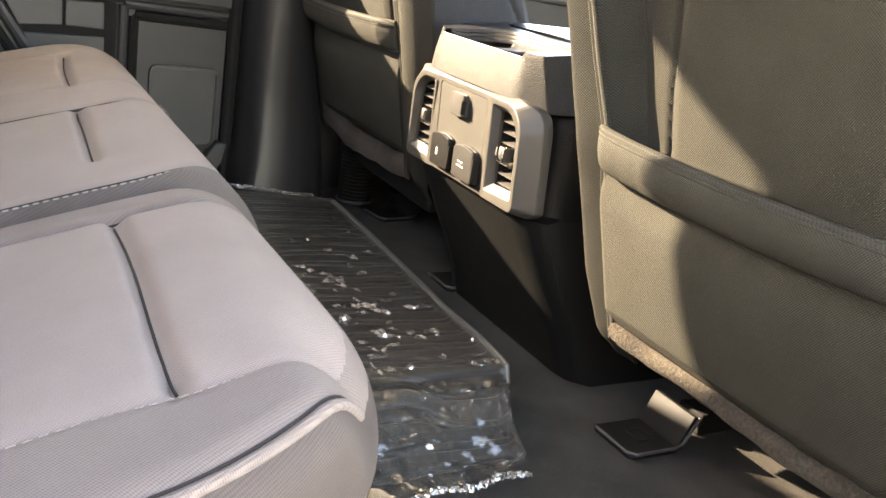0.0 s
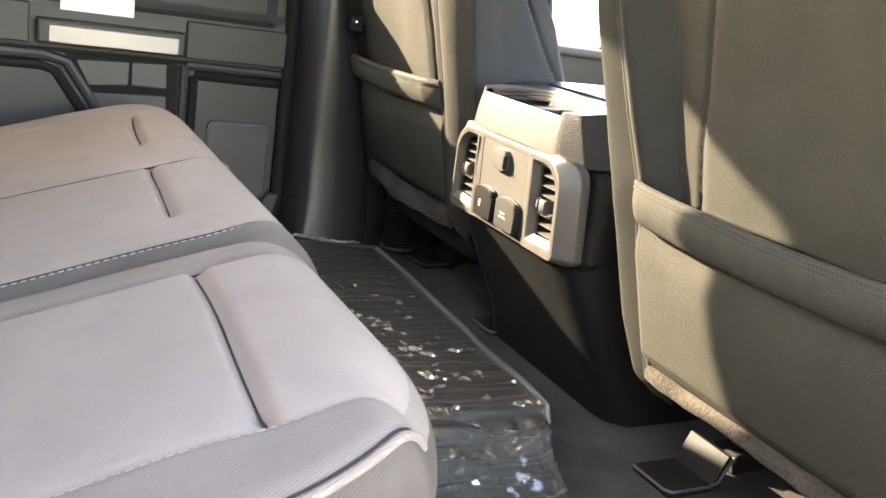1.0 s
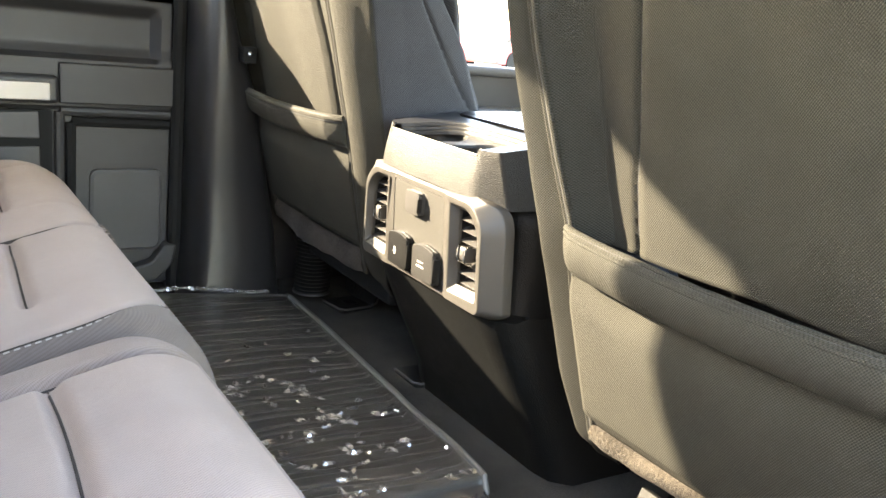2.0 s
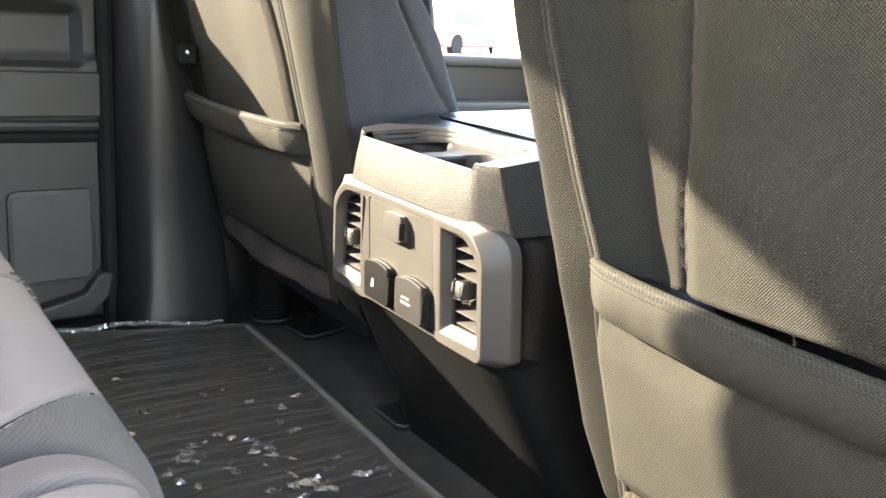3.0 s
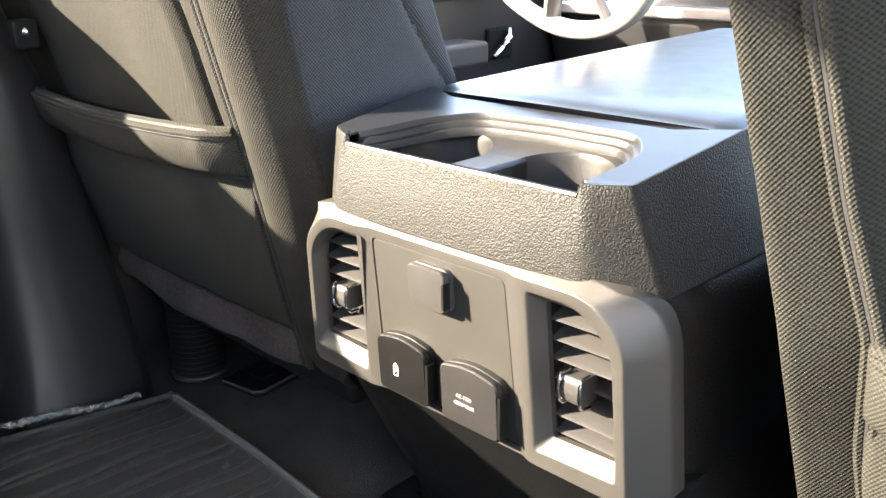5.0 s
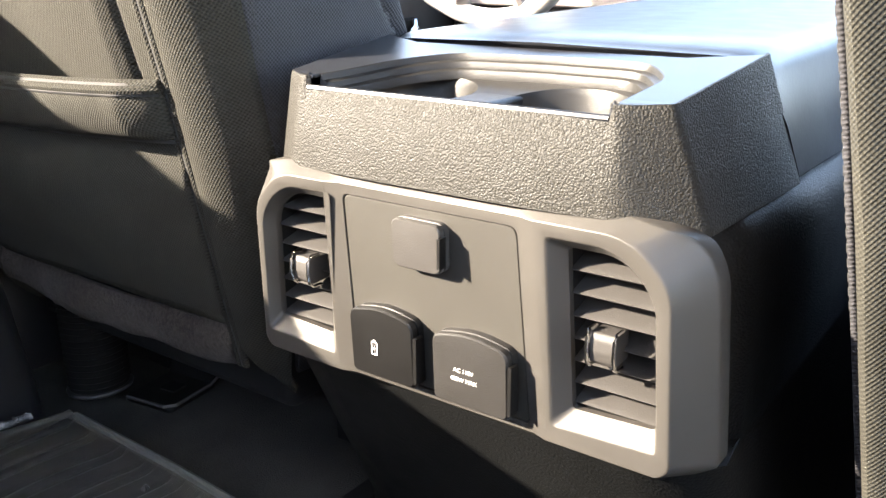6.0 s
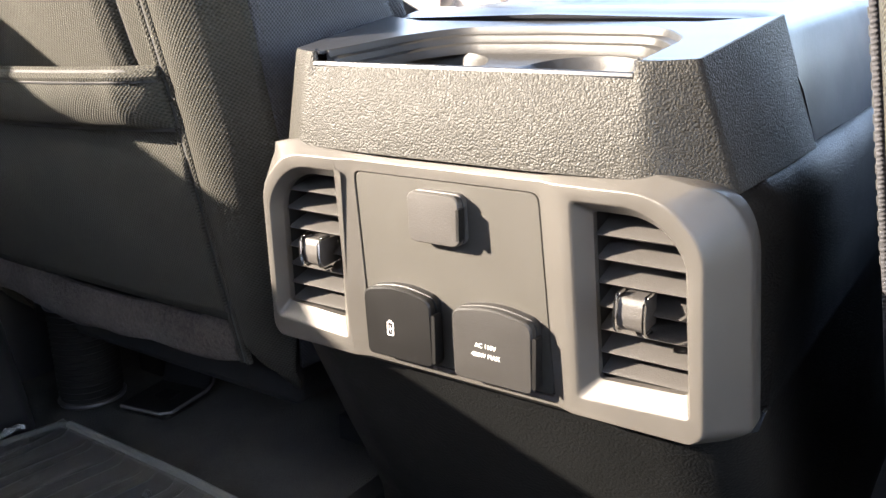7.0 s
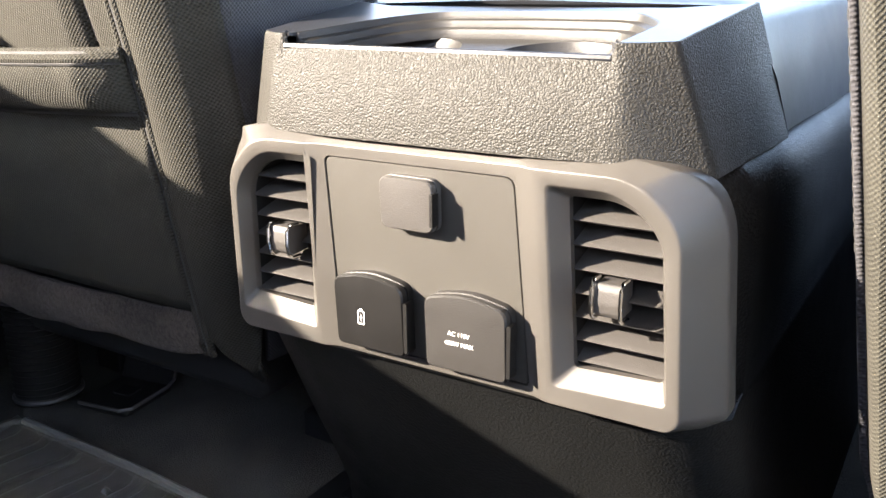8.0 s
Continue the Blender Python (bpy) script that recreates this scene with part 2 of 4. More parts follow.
def tube(bm, pts, r, n=8, flat=1.0):
    pts = [Vector(p) for p in pts]
    loops = []
    for i, p in enumerate(pts):
        d = (pts[min(i + 1, len(pts) - 1)] - pts[max(i - 1, 0)]).normalized()
        up = Vector((0, 0, 1)) if abs(d.z) < 0.9 else Vector((1, 0, 0))
        a = d.cross(up).normalized()
        b = a.cross(d)
        loops.append([p + a * (r * math.cos(2 * math.pi * k / n)) + b * (r * flat * math.sin(2 * math.pi * k / n)) for k in range(n)])
    return rings(bm, loops, cap_first=True, cap_last=True)


def curve(points, n=24):
    """A smooth line through the points."""
    p = [Vector(q) for q in points]
    p = [2 * p[0] - p[1], *p, 2 * p[-1] - p[-2]]
    out, m = [], len(points) - 1
    for k in range(n + 1):
        s = k / n * m
        i = min(int(s), m - 1)
        t, (a, b, c, d) = s - i, p[i:i + 4]
        out.append(0.5 * ((2 * b) + (c - a) * t + (2 * a - 5 * b + 4 * c - d) * t * t + (3 * b - a - 3 * c + d) * t ** 3))
    return out


def lerp(table, v):
    return float(np.interp(v, [a for a, _ in table], [b for _, b in table]))


def step(a, b, v):
    t = min(1.0, max(0.0, (v - a) / (b - a)))
    return t * t * (3 - 2 * t)


def ridge(d, w):
    return math.exp(-(d / w) ** 2)
# ---- the cab shell ----
setting("floor", boxes((-1.15, 1.6, -0.78, 0.78, -0.03, 0.0)), CARPET, "dark brown carpet on the cab floor", "floor")
ceil = bmesh.new()
sheet(ceil, lambda u, v: (-1.2 + 2.0 * u, -0.77 + 1.54 * v, 1.20 + 0.03 * math.sin(math.pi * v) * math.sin(math.pi * u)), 16, 12)
tagged(part("ceiling", ceil, HEADLINER, None, thick=0.03), "pale grey cloth headliner under the roof", "ceiling", kind="structure")
rear = bmesh.new()
fill(rear, [(-1.16, y, z) for y, z in rect(-0.78, 0.78, -0.03, 1.22)], [[(-1.16, y, z) for y, z in rounded(rect(-0.55, 0.55, 0.745, 1.10), 0.06)]])
tagged(part("wall_rear", rear, TRIM, None, thick=0.05), "grey rear cab wall with a back window", "wall", kind="structure")
setting("wall_firewall", boxes((1.6, 1.65, -0.80, 0.80, -0.03, 0.62)), DARK, "dark firewall under the dashboard", "wall")


def side_wall(s):
    """Cab side above the sills and round the doors: pillars and roof rail. s: +1 driver's side, -1 passenger's side."""
    bm = bmesh.new()
    y0, y1 = sorted((s * 0.735, s * 0.80))
    top = 1.14 if s > 0 else 1.005
    box(bm, -1.16, 0.80, y0, y1, top, 1.22)
    plate(bm, [(-1.16, -0.03), (-0.955, -0.03), (-0.955, 0.60), (-0.76, 0.60), (-0.76, 0.640), (-1.05, 0.890), (-1.075, 1.0), (-1.085, 1.115), (-1.085, top), (-1.16, top)] if s > 0 else rect(-1.16, -0.95, -0.03, top), "y", y0, y1)
    box(bm, -0.13 if s > 0 else -0.02, 0.08, y0, y1, -0.03, top)
    box(bm, -0.95, 1.60, y0, y1, -0.12, -0.03)
    plate(bm, [(1.60, 0.60), (1.66, 0.60), (0.86, 1.22), (0.72, 1.22)], "y", y0, y1)
    box(bm, 1.45, 1.60, y0, y1, -0.03, 0.62)
    return bm


tagged(part("wall_driver_side", side_wall(1), TRIM, None), "dark grey cab side with pillars and roof rail", "wall", kind="structure")
tagged(part("wall_passenger_side", side_wall(-1), TRIM, None), "dark grey cab side round the open rear doorway", "wall", kind="structure")

wind = bmesh.new()
sheet(wind, lambda u, v: (1.62 - 0.86 * v + 0.05 * math.sin(math.pi * u), -0.72 + 1.44 * u, 0.61 + 0.59 * v), 10, 4)
screen = part("window_1", wind, GLASS, None)
tagged(screen, "clear laminated windscreen over the dashboard", "window", kind="structure")
back = bmesh.new()
plate(back, rounded(rect(-0.55, 0.55, 0.745, 1.10), 0.06), "x", -1.19, -1.186)
tagged(part("window_2", back, TINTED, None), "dark tinted back window of the cab", "window", kind="structure")
pane = bmesh.new()
box(pane, -1.08, -0.13, 0.766, 0.770, 0.622, 1.14)
rear_pane = tagged(part("window_3", pane, GLASS, None), "clear rear door window, closed", "window", kind="structure")
for w in (screen, rear_pane):
    w.visible_shadow = False

# B-pillar trim: upright rounded cover with a soft crease, flaring at its foot
bp = bmesh.new()
PROF = [(-0.118, 0.735), (-0.116, 0.68), (-0.110, 0.640), (-0.098, 0.617), (-0.080, 0.609), (-0.050, 0.606), (-0.020, 0.606), (0.020, 0.612), (0.055, 0.630), (0.075, 0.67), (0.08, 0.735)]
PROF = [tuple(p) for p in curve([(a, b, 0) for a, b in PROF], 40)]


XF = [(0.0, 0.075), (0.149, 0.060), (0.394, 0.012), (0.508, -0.032), (0.80, -0.10), (1.2, -0.10)]


def pillar_row(z):
    xf = lerp(XF, z)
    flare = 0.035 * step(0.14, 0.0, z)
    return [((x if x < -0.09 else -0.09 + (x + 0.09) / 0.17 * (xf + 0.09)) - (flare if x < -0.08 else 0.0) * 0.3, y - 0.02 * step(0.25, 0.0, z) * (y < 0.70) + 0.05 * step(0.4, 1.0, z) * (y < 0.7), z) for x, y, _ in PROF]


rings(bp, [pillar_row(z) for z in np.linspace(-0.0, 1.20, 49)], closed=False)
pillar = tagged(part("pillar_trim", bp, PILLAR, None, angle=60), "smooth dark grey plastic pillar trim beside the door", "pillar", kind="structure")

# belt guide on the pillar's forward edge
guide = thing("belt_guide", (-0.03, 0.605, 0.475), "small black belt guide clip with a bright screw", "belt guide")
gb = bmesh.new()
plate(gb, rounded(rect(-0.048, -0.022, 0.464, 0.494), 0.005), "y", 0.585, 0.612)
part("clip", gb, BLACK, guide, bevel=0.003)
gs = bmesh.new()
bmesh.ops.create_uvsphere(gs, u_segments=12, v_segments=8, radius=0.0055, matrix=pose(-0.036, 0.585, 0.482))
part("screw", gs, CHROME, guide, "bright screw head")


# ---- driver's rear door (closed) ----
rd = thing("rear_door", (-0.5, 0.74, 0.0), "closed rear door with dark grey moulded panel and silver pull", "door", kind="structure")
dp = bmesh.new()
# main skin with a rounded upper recess and lower field
def door_skin(u, v):
    x, z = -0.95 + 0.815 * u, 0.02 + 0.56 * v
    y = 0.722
    y -= 0.010 * step(0.47, 0.445, z) * step(0.352, 0.362, z)
    rec = step(-0.66, -0.64, x) * step(-0.155, -0.175, x) * step(0.445, 0.449, z) * step(0.545, 0.52, z)
    y += 0.022 * rec
    return (x, y, z)
sheet(dp, door_skin, 150, 130)
part("panel", dp, DOOR, rd, thick=0.02)
band = bmesh.new()
plate(band, rounded(rect(-0.335, -0.137, 0.366, 0.437), 0.004), "y", 0.700, 0.724)
plate(band, rounded(rect(-0.86, -0.610, 0.366, 0.437), 0.004), "y", 0.700, 0.724)
part("waist_band", band, DOOR, rd, bevel=0.004)
bar = bmesh.new()
plate(bar, rounded(rect(-0.600, -0.338, 0.368, 0.414), 0.008), "y", 0.684, 0.720)
pull = part("pull_handle", bar, DARK, rd, bevel=0.006)
face = bmesh.new()
plate(face, rounded(rect(-0.580, -0.352, 0.372, 0.404), 0.004), "y", 0.679, 0.6845)
part("face", face, SILVER, pull, "satin silver face", bevel=0.002)
# Made-up white plate for an unexplained bright patch on the door.
lab = bmesh.new()
plate(lab, rect(-0.560, -0.433, 0.430, 0.462), "y", 0.7050, 0.7070)
part("label", lab, WHITE, rd, "plain white plate")
# dark switch bay under the pull and its grey insets
bay = bmesh.new()
plate(bay, rounded([(-0.552, 0.352), (-0.345, 0.352), (-0.345, 0.16), (-0.43, 0.16)], 0.006), "y", 0.713, 0.7205)
part("pocket_recess", bay, BLACK, rd)
ins = bmesh.new()
plate(ins, rounded([(-0.532, 0.343), (-0.437, 0.347), (-0.437, 0.303), (-0.508, 0.297)], 0.004), "y", 0.708, 0.714)
plate(ins, rounded([(-0.432, 0.347), (-0.368, 0.350), (-0.366, 0.302), (-0.432, 0.303)], 0.004), "y", 0.708, 0.714)
part("inset", ins, TRIM, rd, bevel=0.003)
ins2 = bmesh.new()
plate(ins2, rounded([(-0.500, 0.284), (-0.366, 0.288), (-0.366, 0.17), (-0.44, 0.17)], 0.004), "y", 0.708, 0.714)
part("inset", ins2, TRIM, rd, bevel=0.003)
# slanting frame to the rear and upright frame to the front of the bay
fr = bmesh.new()
tube(fr, [(-0.86, 0.716, 0.346), (-0.585, 0.716, 0.346), (-0.545, 0.716, 0.336), (-0.435, 0.716, 0.17)], 0.011, 10)
part("frame_rail", fr, DOOR, rd)
fr = bmesh.new()
tube(fr, [(-0.333, 0.716, 0.16), (-0.333, 0.716, 0.350), (-0.331, 0.716, 0.352), (-0.137, 0.716, 0.350)], 0.009, 10)
part("frame_rail", fr, DOOR, rd)
gap = bmesh.new()
tube(gap, [(-0.86, 0.718, 0.326), (-0.592, 0.718, 0.326), (-0.565, 0.718, 0.318), (-0.455, 0.718, 0.155)], 0.009, 8)
tube(gap, [(-0.314, 0.718, 0.16), (-0.314, 0.718, 0.331), (-0.312, 0.718, 0.333), (-0.137, 0.718, 0.331)], 0.009, 8)
part("frame_groove", gap, BLACK, rd)
# speaker cover with a raised rim
sp = bmesh.new()
out, inn = rounded(rect(-0.282, -0.150, 0.088, 0.246), 0.018), rounded(rect(-0.276, -0.156, 0.094, 0.240), 0.014)
rings(sp, [[(x, 0.722, z) for x, z in out], [(x, 0.711, z) for x, z in out], [(x, 0.709, z) for x, z in inn], [(x, 0.716, z) for x, z in inn]])
spk = part("speaker_rim", sp, TRIM, rd)
sc = bmesh.new()
plate(sc, inn, "y", 0.7135, 0.7205)
part("speaker_cover", sc, TRIM, spk)
# map pocket along the bottom
mp = bmesh.new()
plate(mp, rounded([(-0.86, 0.030), (-0.165, 0.030), (-0.135, 0.062), (-0.126, 0.104), (-0.150, 0.104), (-0.172, 0.070), (-0.235, 0.054), (-0.86, 0.054)], 0.008), "y", 0.690, 0.7205)
part("map_pocket", mp, DOOR, rd, bevel=0.005)
edge = bmesh.new()
tube(edge, [(-0.128, 0.705, z) for z in (0.0, 0.1, 0.3, 0.58)], 0.013, 10)
part("door_seal", edge, BLACK, rd, "black rubber seal")
lamp = bmesh.new()
plate(lamp, rect(-0.134, -0.128, 0.482, 0.492), "y", 0.700, 0.704)
part("catch_plate", lamp, CHROME, rd)
sill = bmesh.new()
box(sill, -0.95, -0.13, 0.722, 0.80, 0.545, 0.622)
part("window_sill", sill, DOOR, rd, bevel=0.008)
skin = bmesh.new()
box(skin, -0.95, -0.13, 0.776, 0.80, -0.03, 0.545)
part("outer_skin", skin, PAINT, rd)


# ---- front doors ----
def front_door(s, label):
    d = thing("front_door", (0.75, s * 0.80, 0.0), label, "door", kind="structure")
    def f(bm, x0, x1, ya, yb, z0, z1):
        a, b = sorted((s * ya, s * yb))
        return box(bm, x0, x1, a, b, z0, z1)
    part("panel", f(bmesh.new(), 0.08, 1.45, 0.745, 0.80, -0.03, 0.470), DARK, d, bevel=0.01)
    part("armrest", f(bmesh.new(), 0.30, 0.785, 0.665, 0.745, 0.352, 0.394), TRIM, d, bevel=0.008)
    part("armrest_post", f(bmesh.new(), 0.70, 0.735, 0.70, 0.745, 0.20, 0.352), TRIM, d, bevel=0.006)
    h = part("handle_cup", f(bmesh.new(), 0.86, 0.93, 0.735, 0.745, 0.345, 0.405), BLACK, d, bevel=0.006)
    b = bmesh.new()
    tube(b, [(0.872, s * 0.73, 0.352), (0.885, s * 0.722, 0.370), (0.905, s * 0.722, 0.388), (0.915, s * 0.733, 0.398)], 0.007, 8)
    part("door_handle", b, CHROME, h, "chrome lever")
    part("window_sill", f(bmesh.new(), 0.08, 1.45, 0.725, 0.80, 0.462, 0.485), TRIM, d, bevel=0.01)
    return d


front_door(1, "closed front door with dark panel, armrest and chrome lever")
front_door(-1, "closed front passenger door with dark panel and armrest")

# ---- dashboard, wheel and column ----
dash = thing("dashboard", (1.3, 0, 0.3), "dark dashboard with a pale sunlit top and round vents", "dashboard")
db = bmesh.new()
DP = [(1.60, 0.10), (1.12, 0.12), (1.06, 0.30), (1.02, 0.43), (1.05, 0.50), (1.12, 0.545), (1.35, 0.60), (1.60, 0.61)]
plate(db, [(a, b) for a, b in DP], "y", -0.735, 0.735)
part("body", db, DARK, dash, bevel=0.02)
strip = bmesh.new()
box(strip, 1.008, 1.03, -0.60, 0.70, 0.425, 0.447)
part("trim_strip", strip, SILVER, dash, bevel=0.004)
for y in (0.68, 0.60):
    v = bmesh.new()
    bmesh.ops.create_cone(v, cap_ends=True, segments=20, radius1=0.035, radius2=0.03, depth=0.02, matrix=pose(1.035, y, 0.485, 0, 90, 0))
    part("round_vent", v, CHROME, dash, "chrome ringed air vent")
rad = bmesh.new()
plate(rad, rounded(rect(-0.17, 0.17, 0.26, 0.44), 0.02), "x", 0.98, 1.03)
part("centre_stack", rad, DARK, dash, bevel=0.006)

wheel = thing("steering_wheel", (0.80, 0.53, 0.58), "grey leather steering wheel lit by the sun", "steering wheel")
WM = Matrix.Translation((0.80, 0.535, 0.580)) @ Matrix.Rotation(radians(-24), 4, "Y")
def wpt(r, a, d=0.0):
    return WM @ Vector((d, r * math.cos(a), r * math.sin(a)))
rim = bmesh.new()
loops = []
for i in range(64):
    a = 2 * math.pi * i / 64
    loops.append([wpt(0.185 + 0.0165 * math.cos(b), a, 0.0165 * math.sin(b)) for b in np.linspace(0, 2 * math.pi, 12, endpoint=False)])
rings(rim, loops + [loops[0]])
WHEEL = plastic("wheel_leather", (0.34, 0.33, 0.31), 0.4, leather=600.0, bump=0.2)
part("rim", rim, WHEEL, wheel)
hub = bmesh.new()
rings(hub, [[wpt(r, a, d) for a in np.linspace(0, 2 * math.pi, 28, endpoint=False)] for r, d in ((0.085, 0.05), (0.085, 0.0), (0.07, -0.02), (0.02, -0.03))], cap_first=True, cap_last=True)
part("hub", hub, TRIM, wheel)
for a in (0.15, math.pi - 0.15, -math.pi / 2 - 0.35, -math.pi / 2 + 0.35):
    sp = bmesh.new()
    tube(sp, [wpt(0.07, a, 0.0), wpt(0.12, a, 0.008), wpt(0.18, a, 0.004)], 0.016, 8, 0.6)
    part("spoke", sp, SILVER, wheel)
col = bmesh.new()
tube(col, [WM @ Vector((0.02, 0, 0)), WM @ Vector((0.30, 0, 0.0))], 0.06, 16)
part("column", col, DARK, wheel)


# ---- rear bench ----
bench = thing("rear_bench", (-0.75, 0.0, 0.0), "pale grey cloth rear bench with stitched seams", "bench seat")
BX0, BX1 = -0.98, -0.337   # back and front of the cushions
RF, RO, RS = 0.095, 0.034, 0.028   # rounding of the front, of the outer end and of the edges between cushions
Y0, Y1, Y2, Y3 = -0.672, -0.226, 0.109, 0.640   # the outer end, the gap, the seam and the far end
RC = 0.185   # plan radius of the outer corner


def top_z(x):
    """The cushions dip towards the backrest behind a crown near the front."""
    d = -0.425 - x
    return 0.302 - 0.29 * (d + math.hypot(d, 0.035)) / 2 + 0.05 * max(0.0, -0.70 - x)


def round_off(d, r):
    d = min(max(d, 0.0), r)
    return r - math.sqrt(max(0.0, r * r - (r - d) ** 2))


def seam_bend(x):
    """How far the lengthwise seams swing out near the front."""
    return 8.0 * max(0.0, x + 0.46) ** 2


def cushion_point(u, v, ya, yb, ra, rb, marks):
    """u runs from the rear over the top and down the front, v along the bench. ra, rb: corner radius of an outer end, or 0."""
    v = v * 1.12 - 0.06
    fall = max(0.0, -v, v - 1) / 0.06
    v = min(1.0, max(0.0, v))
    v = v - 0.75 * math.sin(2 * math.pi * v) / (2 * math.pi)
    y = ya + (yb - ya) * v
    da, db = y - ya, yb - y
    bx = BX1 - (0.012 if ya == Y0 else 0.0)
    front = bx
    for r, e in ((ra, da), (rb, db)):
        if r and e < r:
            front -= r - math.sqrt(max(0.0, r * r - (r - e) ** 2))
    w = min(u / 0.86, 1.0)
    x = BX0 + (front - BX0) * (1 - (1 - w) ** 1.7)
    df = bx - x
    d, edge = df, RF
    for r, e, ro in ((ra, da, RO), (rb, db, RF)):
        if r:
            d = min(d, r - math.hypot(r - df, r - e) if df < r and e < r else min(df, e))
            edge = min(edge, ro + (RF - ro) * step(-0.05, 0.05, e - df))
    z = top_z(x) - round_off(d, edge)
    if ya == Y1:
        z -= round_off(da, 0.034)
    elif ya == Y2:
        z -= round_off(da, 0.018)
    if yb == Y1:
        z -= round_off(db, RS)
    elif yb == Y2:
        z -= round_off(db, 0.007)
    mid = step(0.0, 0.10, d) * step(0.0, 0.05, da) * step(0.0, 0.05, db)
    p = Vector((x, y, z + 0.005 * mid * math.sin(math.pi * v) + 0.0020 * mid * noise.noise(Vector((x * 8, y * 8, 0)))))
    for mark in marks:
        p.z -= mark(p) * (1 - step(0.045, 0.02, d) * 0.5)
    p.y += seam_bend(p.x) * ridge(p.y - Y2, 0.06)
    down = max(0.0, (u - 0.86) / 0.14)
    low = 0.085 if ra or rb else 0.10
    p.z -= max(down * (p.z - low), fall * (p.z - low))
    p.x -= 0.03 * down
    return p


def groove_x(y, x, slant):
    return x + slant * (y - 0.1) + 0.004 * math.sin(y * 14)


def across(x, y0, y1, depth=0.011, w=0.0065, slant=0.0):
    """A short sewn groove along the bench."""
    return lambda p: depth * ridge(p.x - groove_x(p.y, x, slant), w) * step(y0 - 0.006, y0 + 0.016, p.y) * step(y1 + 0.006, y1 - 0.016, p.y)


def along(y, depth=0.008, w=0.006, bend=0.0):
    """A groove from the backrest to the front, bending near the front edge."""
    return lambda p: depth * ridge(p.y - y - bend * seam_bend(p.x), w)


def pulled(x, y, r, depth):
    """A soft hollow where a groove ends and pulls the cloth."""
    return lambda p: depth * ridge(math.hypot(p.x - x, p.y - y), r)


SECTIONS = [
    (Y0, Y1, RC, 0.0, [across(-0.500, -0.580, -0.288), along(-0.581, 0.0016, 0.0030), along(-0.288, 0.0085, 0.0055, 0.4), pulled(-0.5, -0.58, 0.03, 0.004)]),
    (Y1, Y2, 0.0, 0.0, [across(-0.484, -0.122, 0.108), along(-0.196, 0.003, 0.0045, 1.0), pulled(-0.484, -0.12, 0.03, 0.003)]),
    (Y2, Y3, 0.0, 0.16, [across(-0.478, 0.230, 0.445, slant=0.05), along(0.228, 0.0022, 0.004, 0.5), along(0.470, 0.004, 0.005, 0.5)]),
]
def end_depth(x, y):
    """How far a place on the near cushion lies inside its outer end and corner."""
    df, e = BX1 - 0.012 - x, y - Y0
    return RC - math.hypot(RC - df, RC - e) if df < RC and e < RC else min(df, e)


for ya, yb, ra, rb, marks in SECTIONS:
    c = bmesh.new()
    sheet(c, lambda u, v: cushion_point(u, v, ya, yb, ra, rb, marks), 240, 150)
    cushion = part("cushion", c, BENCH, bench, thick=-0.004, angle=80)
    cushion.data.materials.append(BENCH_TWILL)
    cushion.data.materials.append(BENCH_SHADED)
    cushion.data.materials.append(BENCH_END_SHADED)
    # Steep ends, sides and the front roll get the cloths darkened for shade.
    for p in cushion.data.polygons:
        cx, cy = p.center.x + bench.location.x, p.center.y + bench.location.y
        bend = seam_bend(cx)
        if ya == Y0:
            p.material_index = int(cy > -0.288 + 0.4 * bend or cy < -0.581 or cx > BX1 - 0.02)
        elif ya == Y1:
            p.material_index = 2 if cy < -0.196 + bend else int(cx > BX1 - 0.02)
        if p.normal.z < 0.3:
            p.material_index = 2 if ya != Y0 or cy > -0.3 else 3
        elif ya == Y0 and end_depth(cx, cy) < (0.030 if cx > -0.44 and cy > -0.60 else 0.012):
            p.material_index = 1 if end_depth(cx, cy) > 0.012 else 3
bk = bmesh.new()
sheet(bk, lambda u, v: (-0.86 - 0.16 * v + 0.02 * math.cos(6 * math.pi * u) * math.sin(math.pi * v), -0.665 + 1.30 * u, 0.17 + 0.48 * v), 60, 20)
part("backrest", bk, BENCH, bench, thick=0.08)
base = boxes((-0.95, -0.44, -0.62, 0.60, 0.0, 0.10))
part("base", base, DARK, bench, bevel=0.01)


def stitches(line, length, gap_, r, material, parent, name="stitching"):
    """A row of short threads along a line."""
    bm = bmesh.new()
    pts = [Vector(p) for p in line]
    total = sum((b - a).length for a, b in zip(pts, pts[1:]))

    def at(s):
        for a, b in zip(pts, pts[1:]):
            d = (b - a).length
            if s <= d:
                return a.lerp(b, s / d)
            s -= d
        return pts[-1]
    s = 0.0
    while s + length < total:
        tube(bm, [at(s), at(s + length / 2), at(s + length)], r, 5)
        s += length + gap_
    return part(name, bm, material, parent)


TOPS = [np.array([cushion_point(u, v, *sec) for u in np.linspace(0, 0.86, 240) for v in np.linspace(0.05, 0.95, 180)]) for sec in SECTIONS]


def bench_top(x, y, sec, lift=0.0006):
    p = TOPS[sec]
    d = np.hypot(p[:, 0] - x, p[:, 1] - y)
    near = p[d < max(0.004, d.min() + 0.001)]
    return Vector((x, y, near[:, 2].mean() + lift))


def even(line, rounds=8):
    line = [Vector(p) for p in line]
    for _ in range(rounds):
        line = [line[0]] + [(a + b + c) / 3 for a, b, c in zip(line, line[1:], line[2:])] + [line[-1]]
    return line


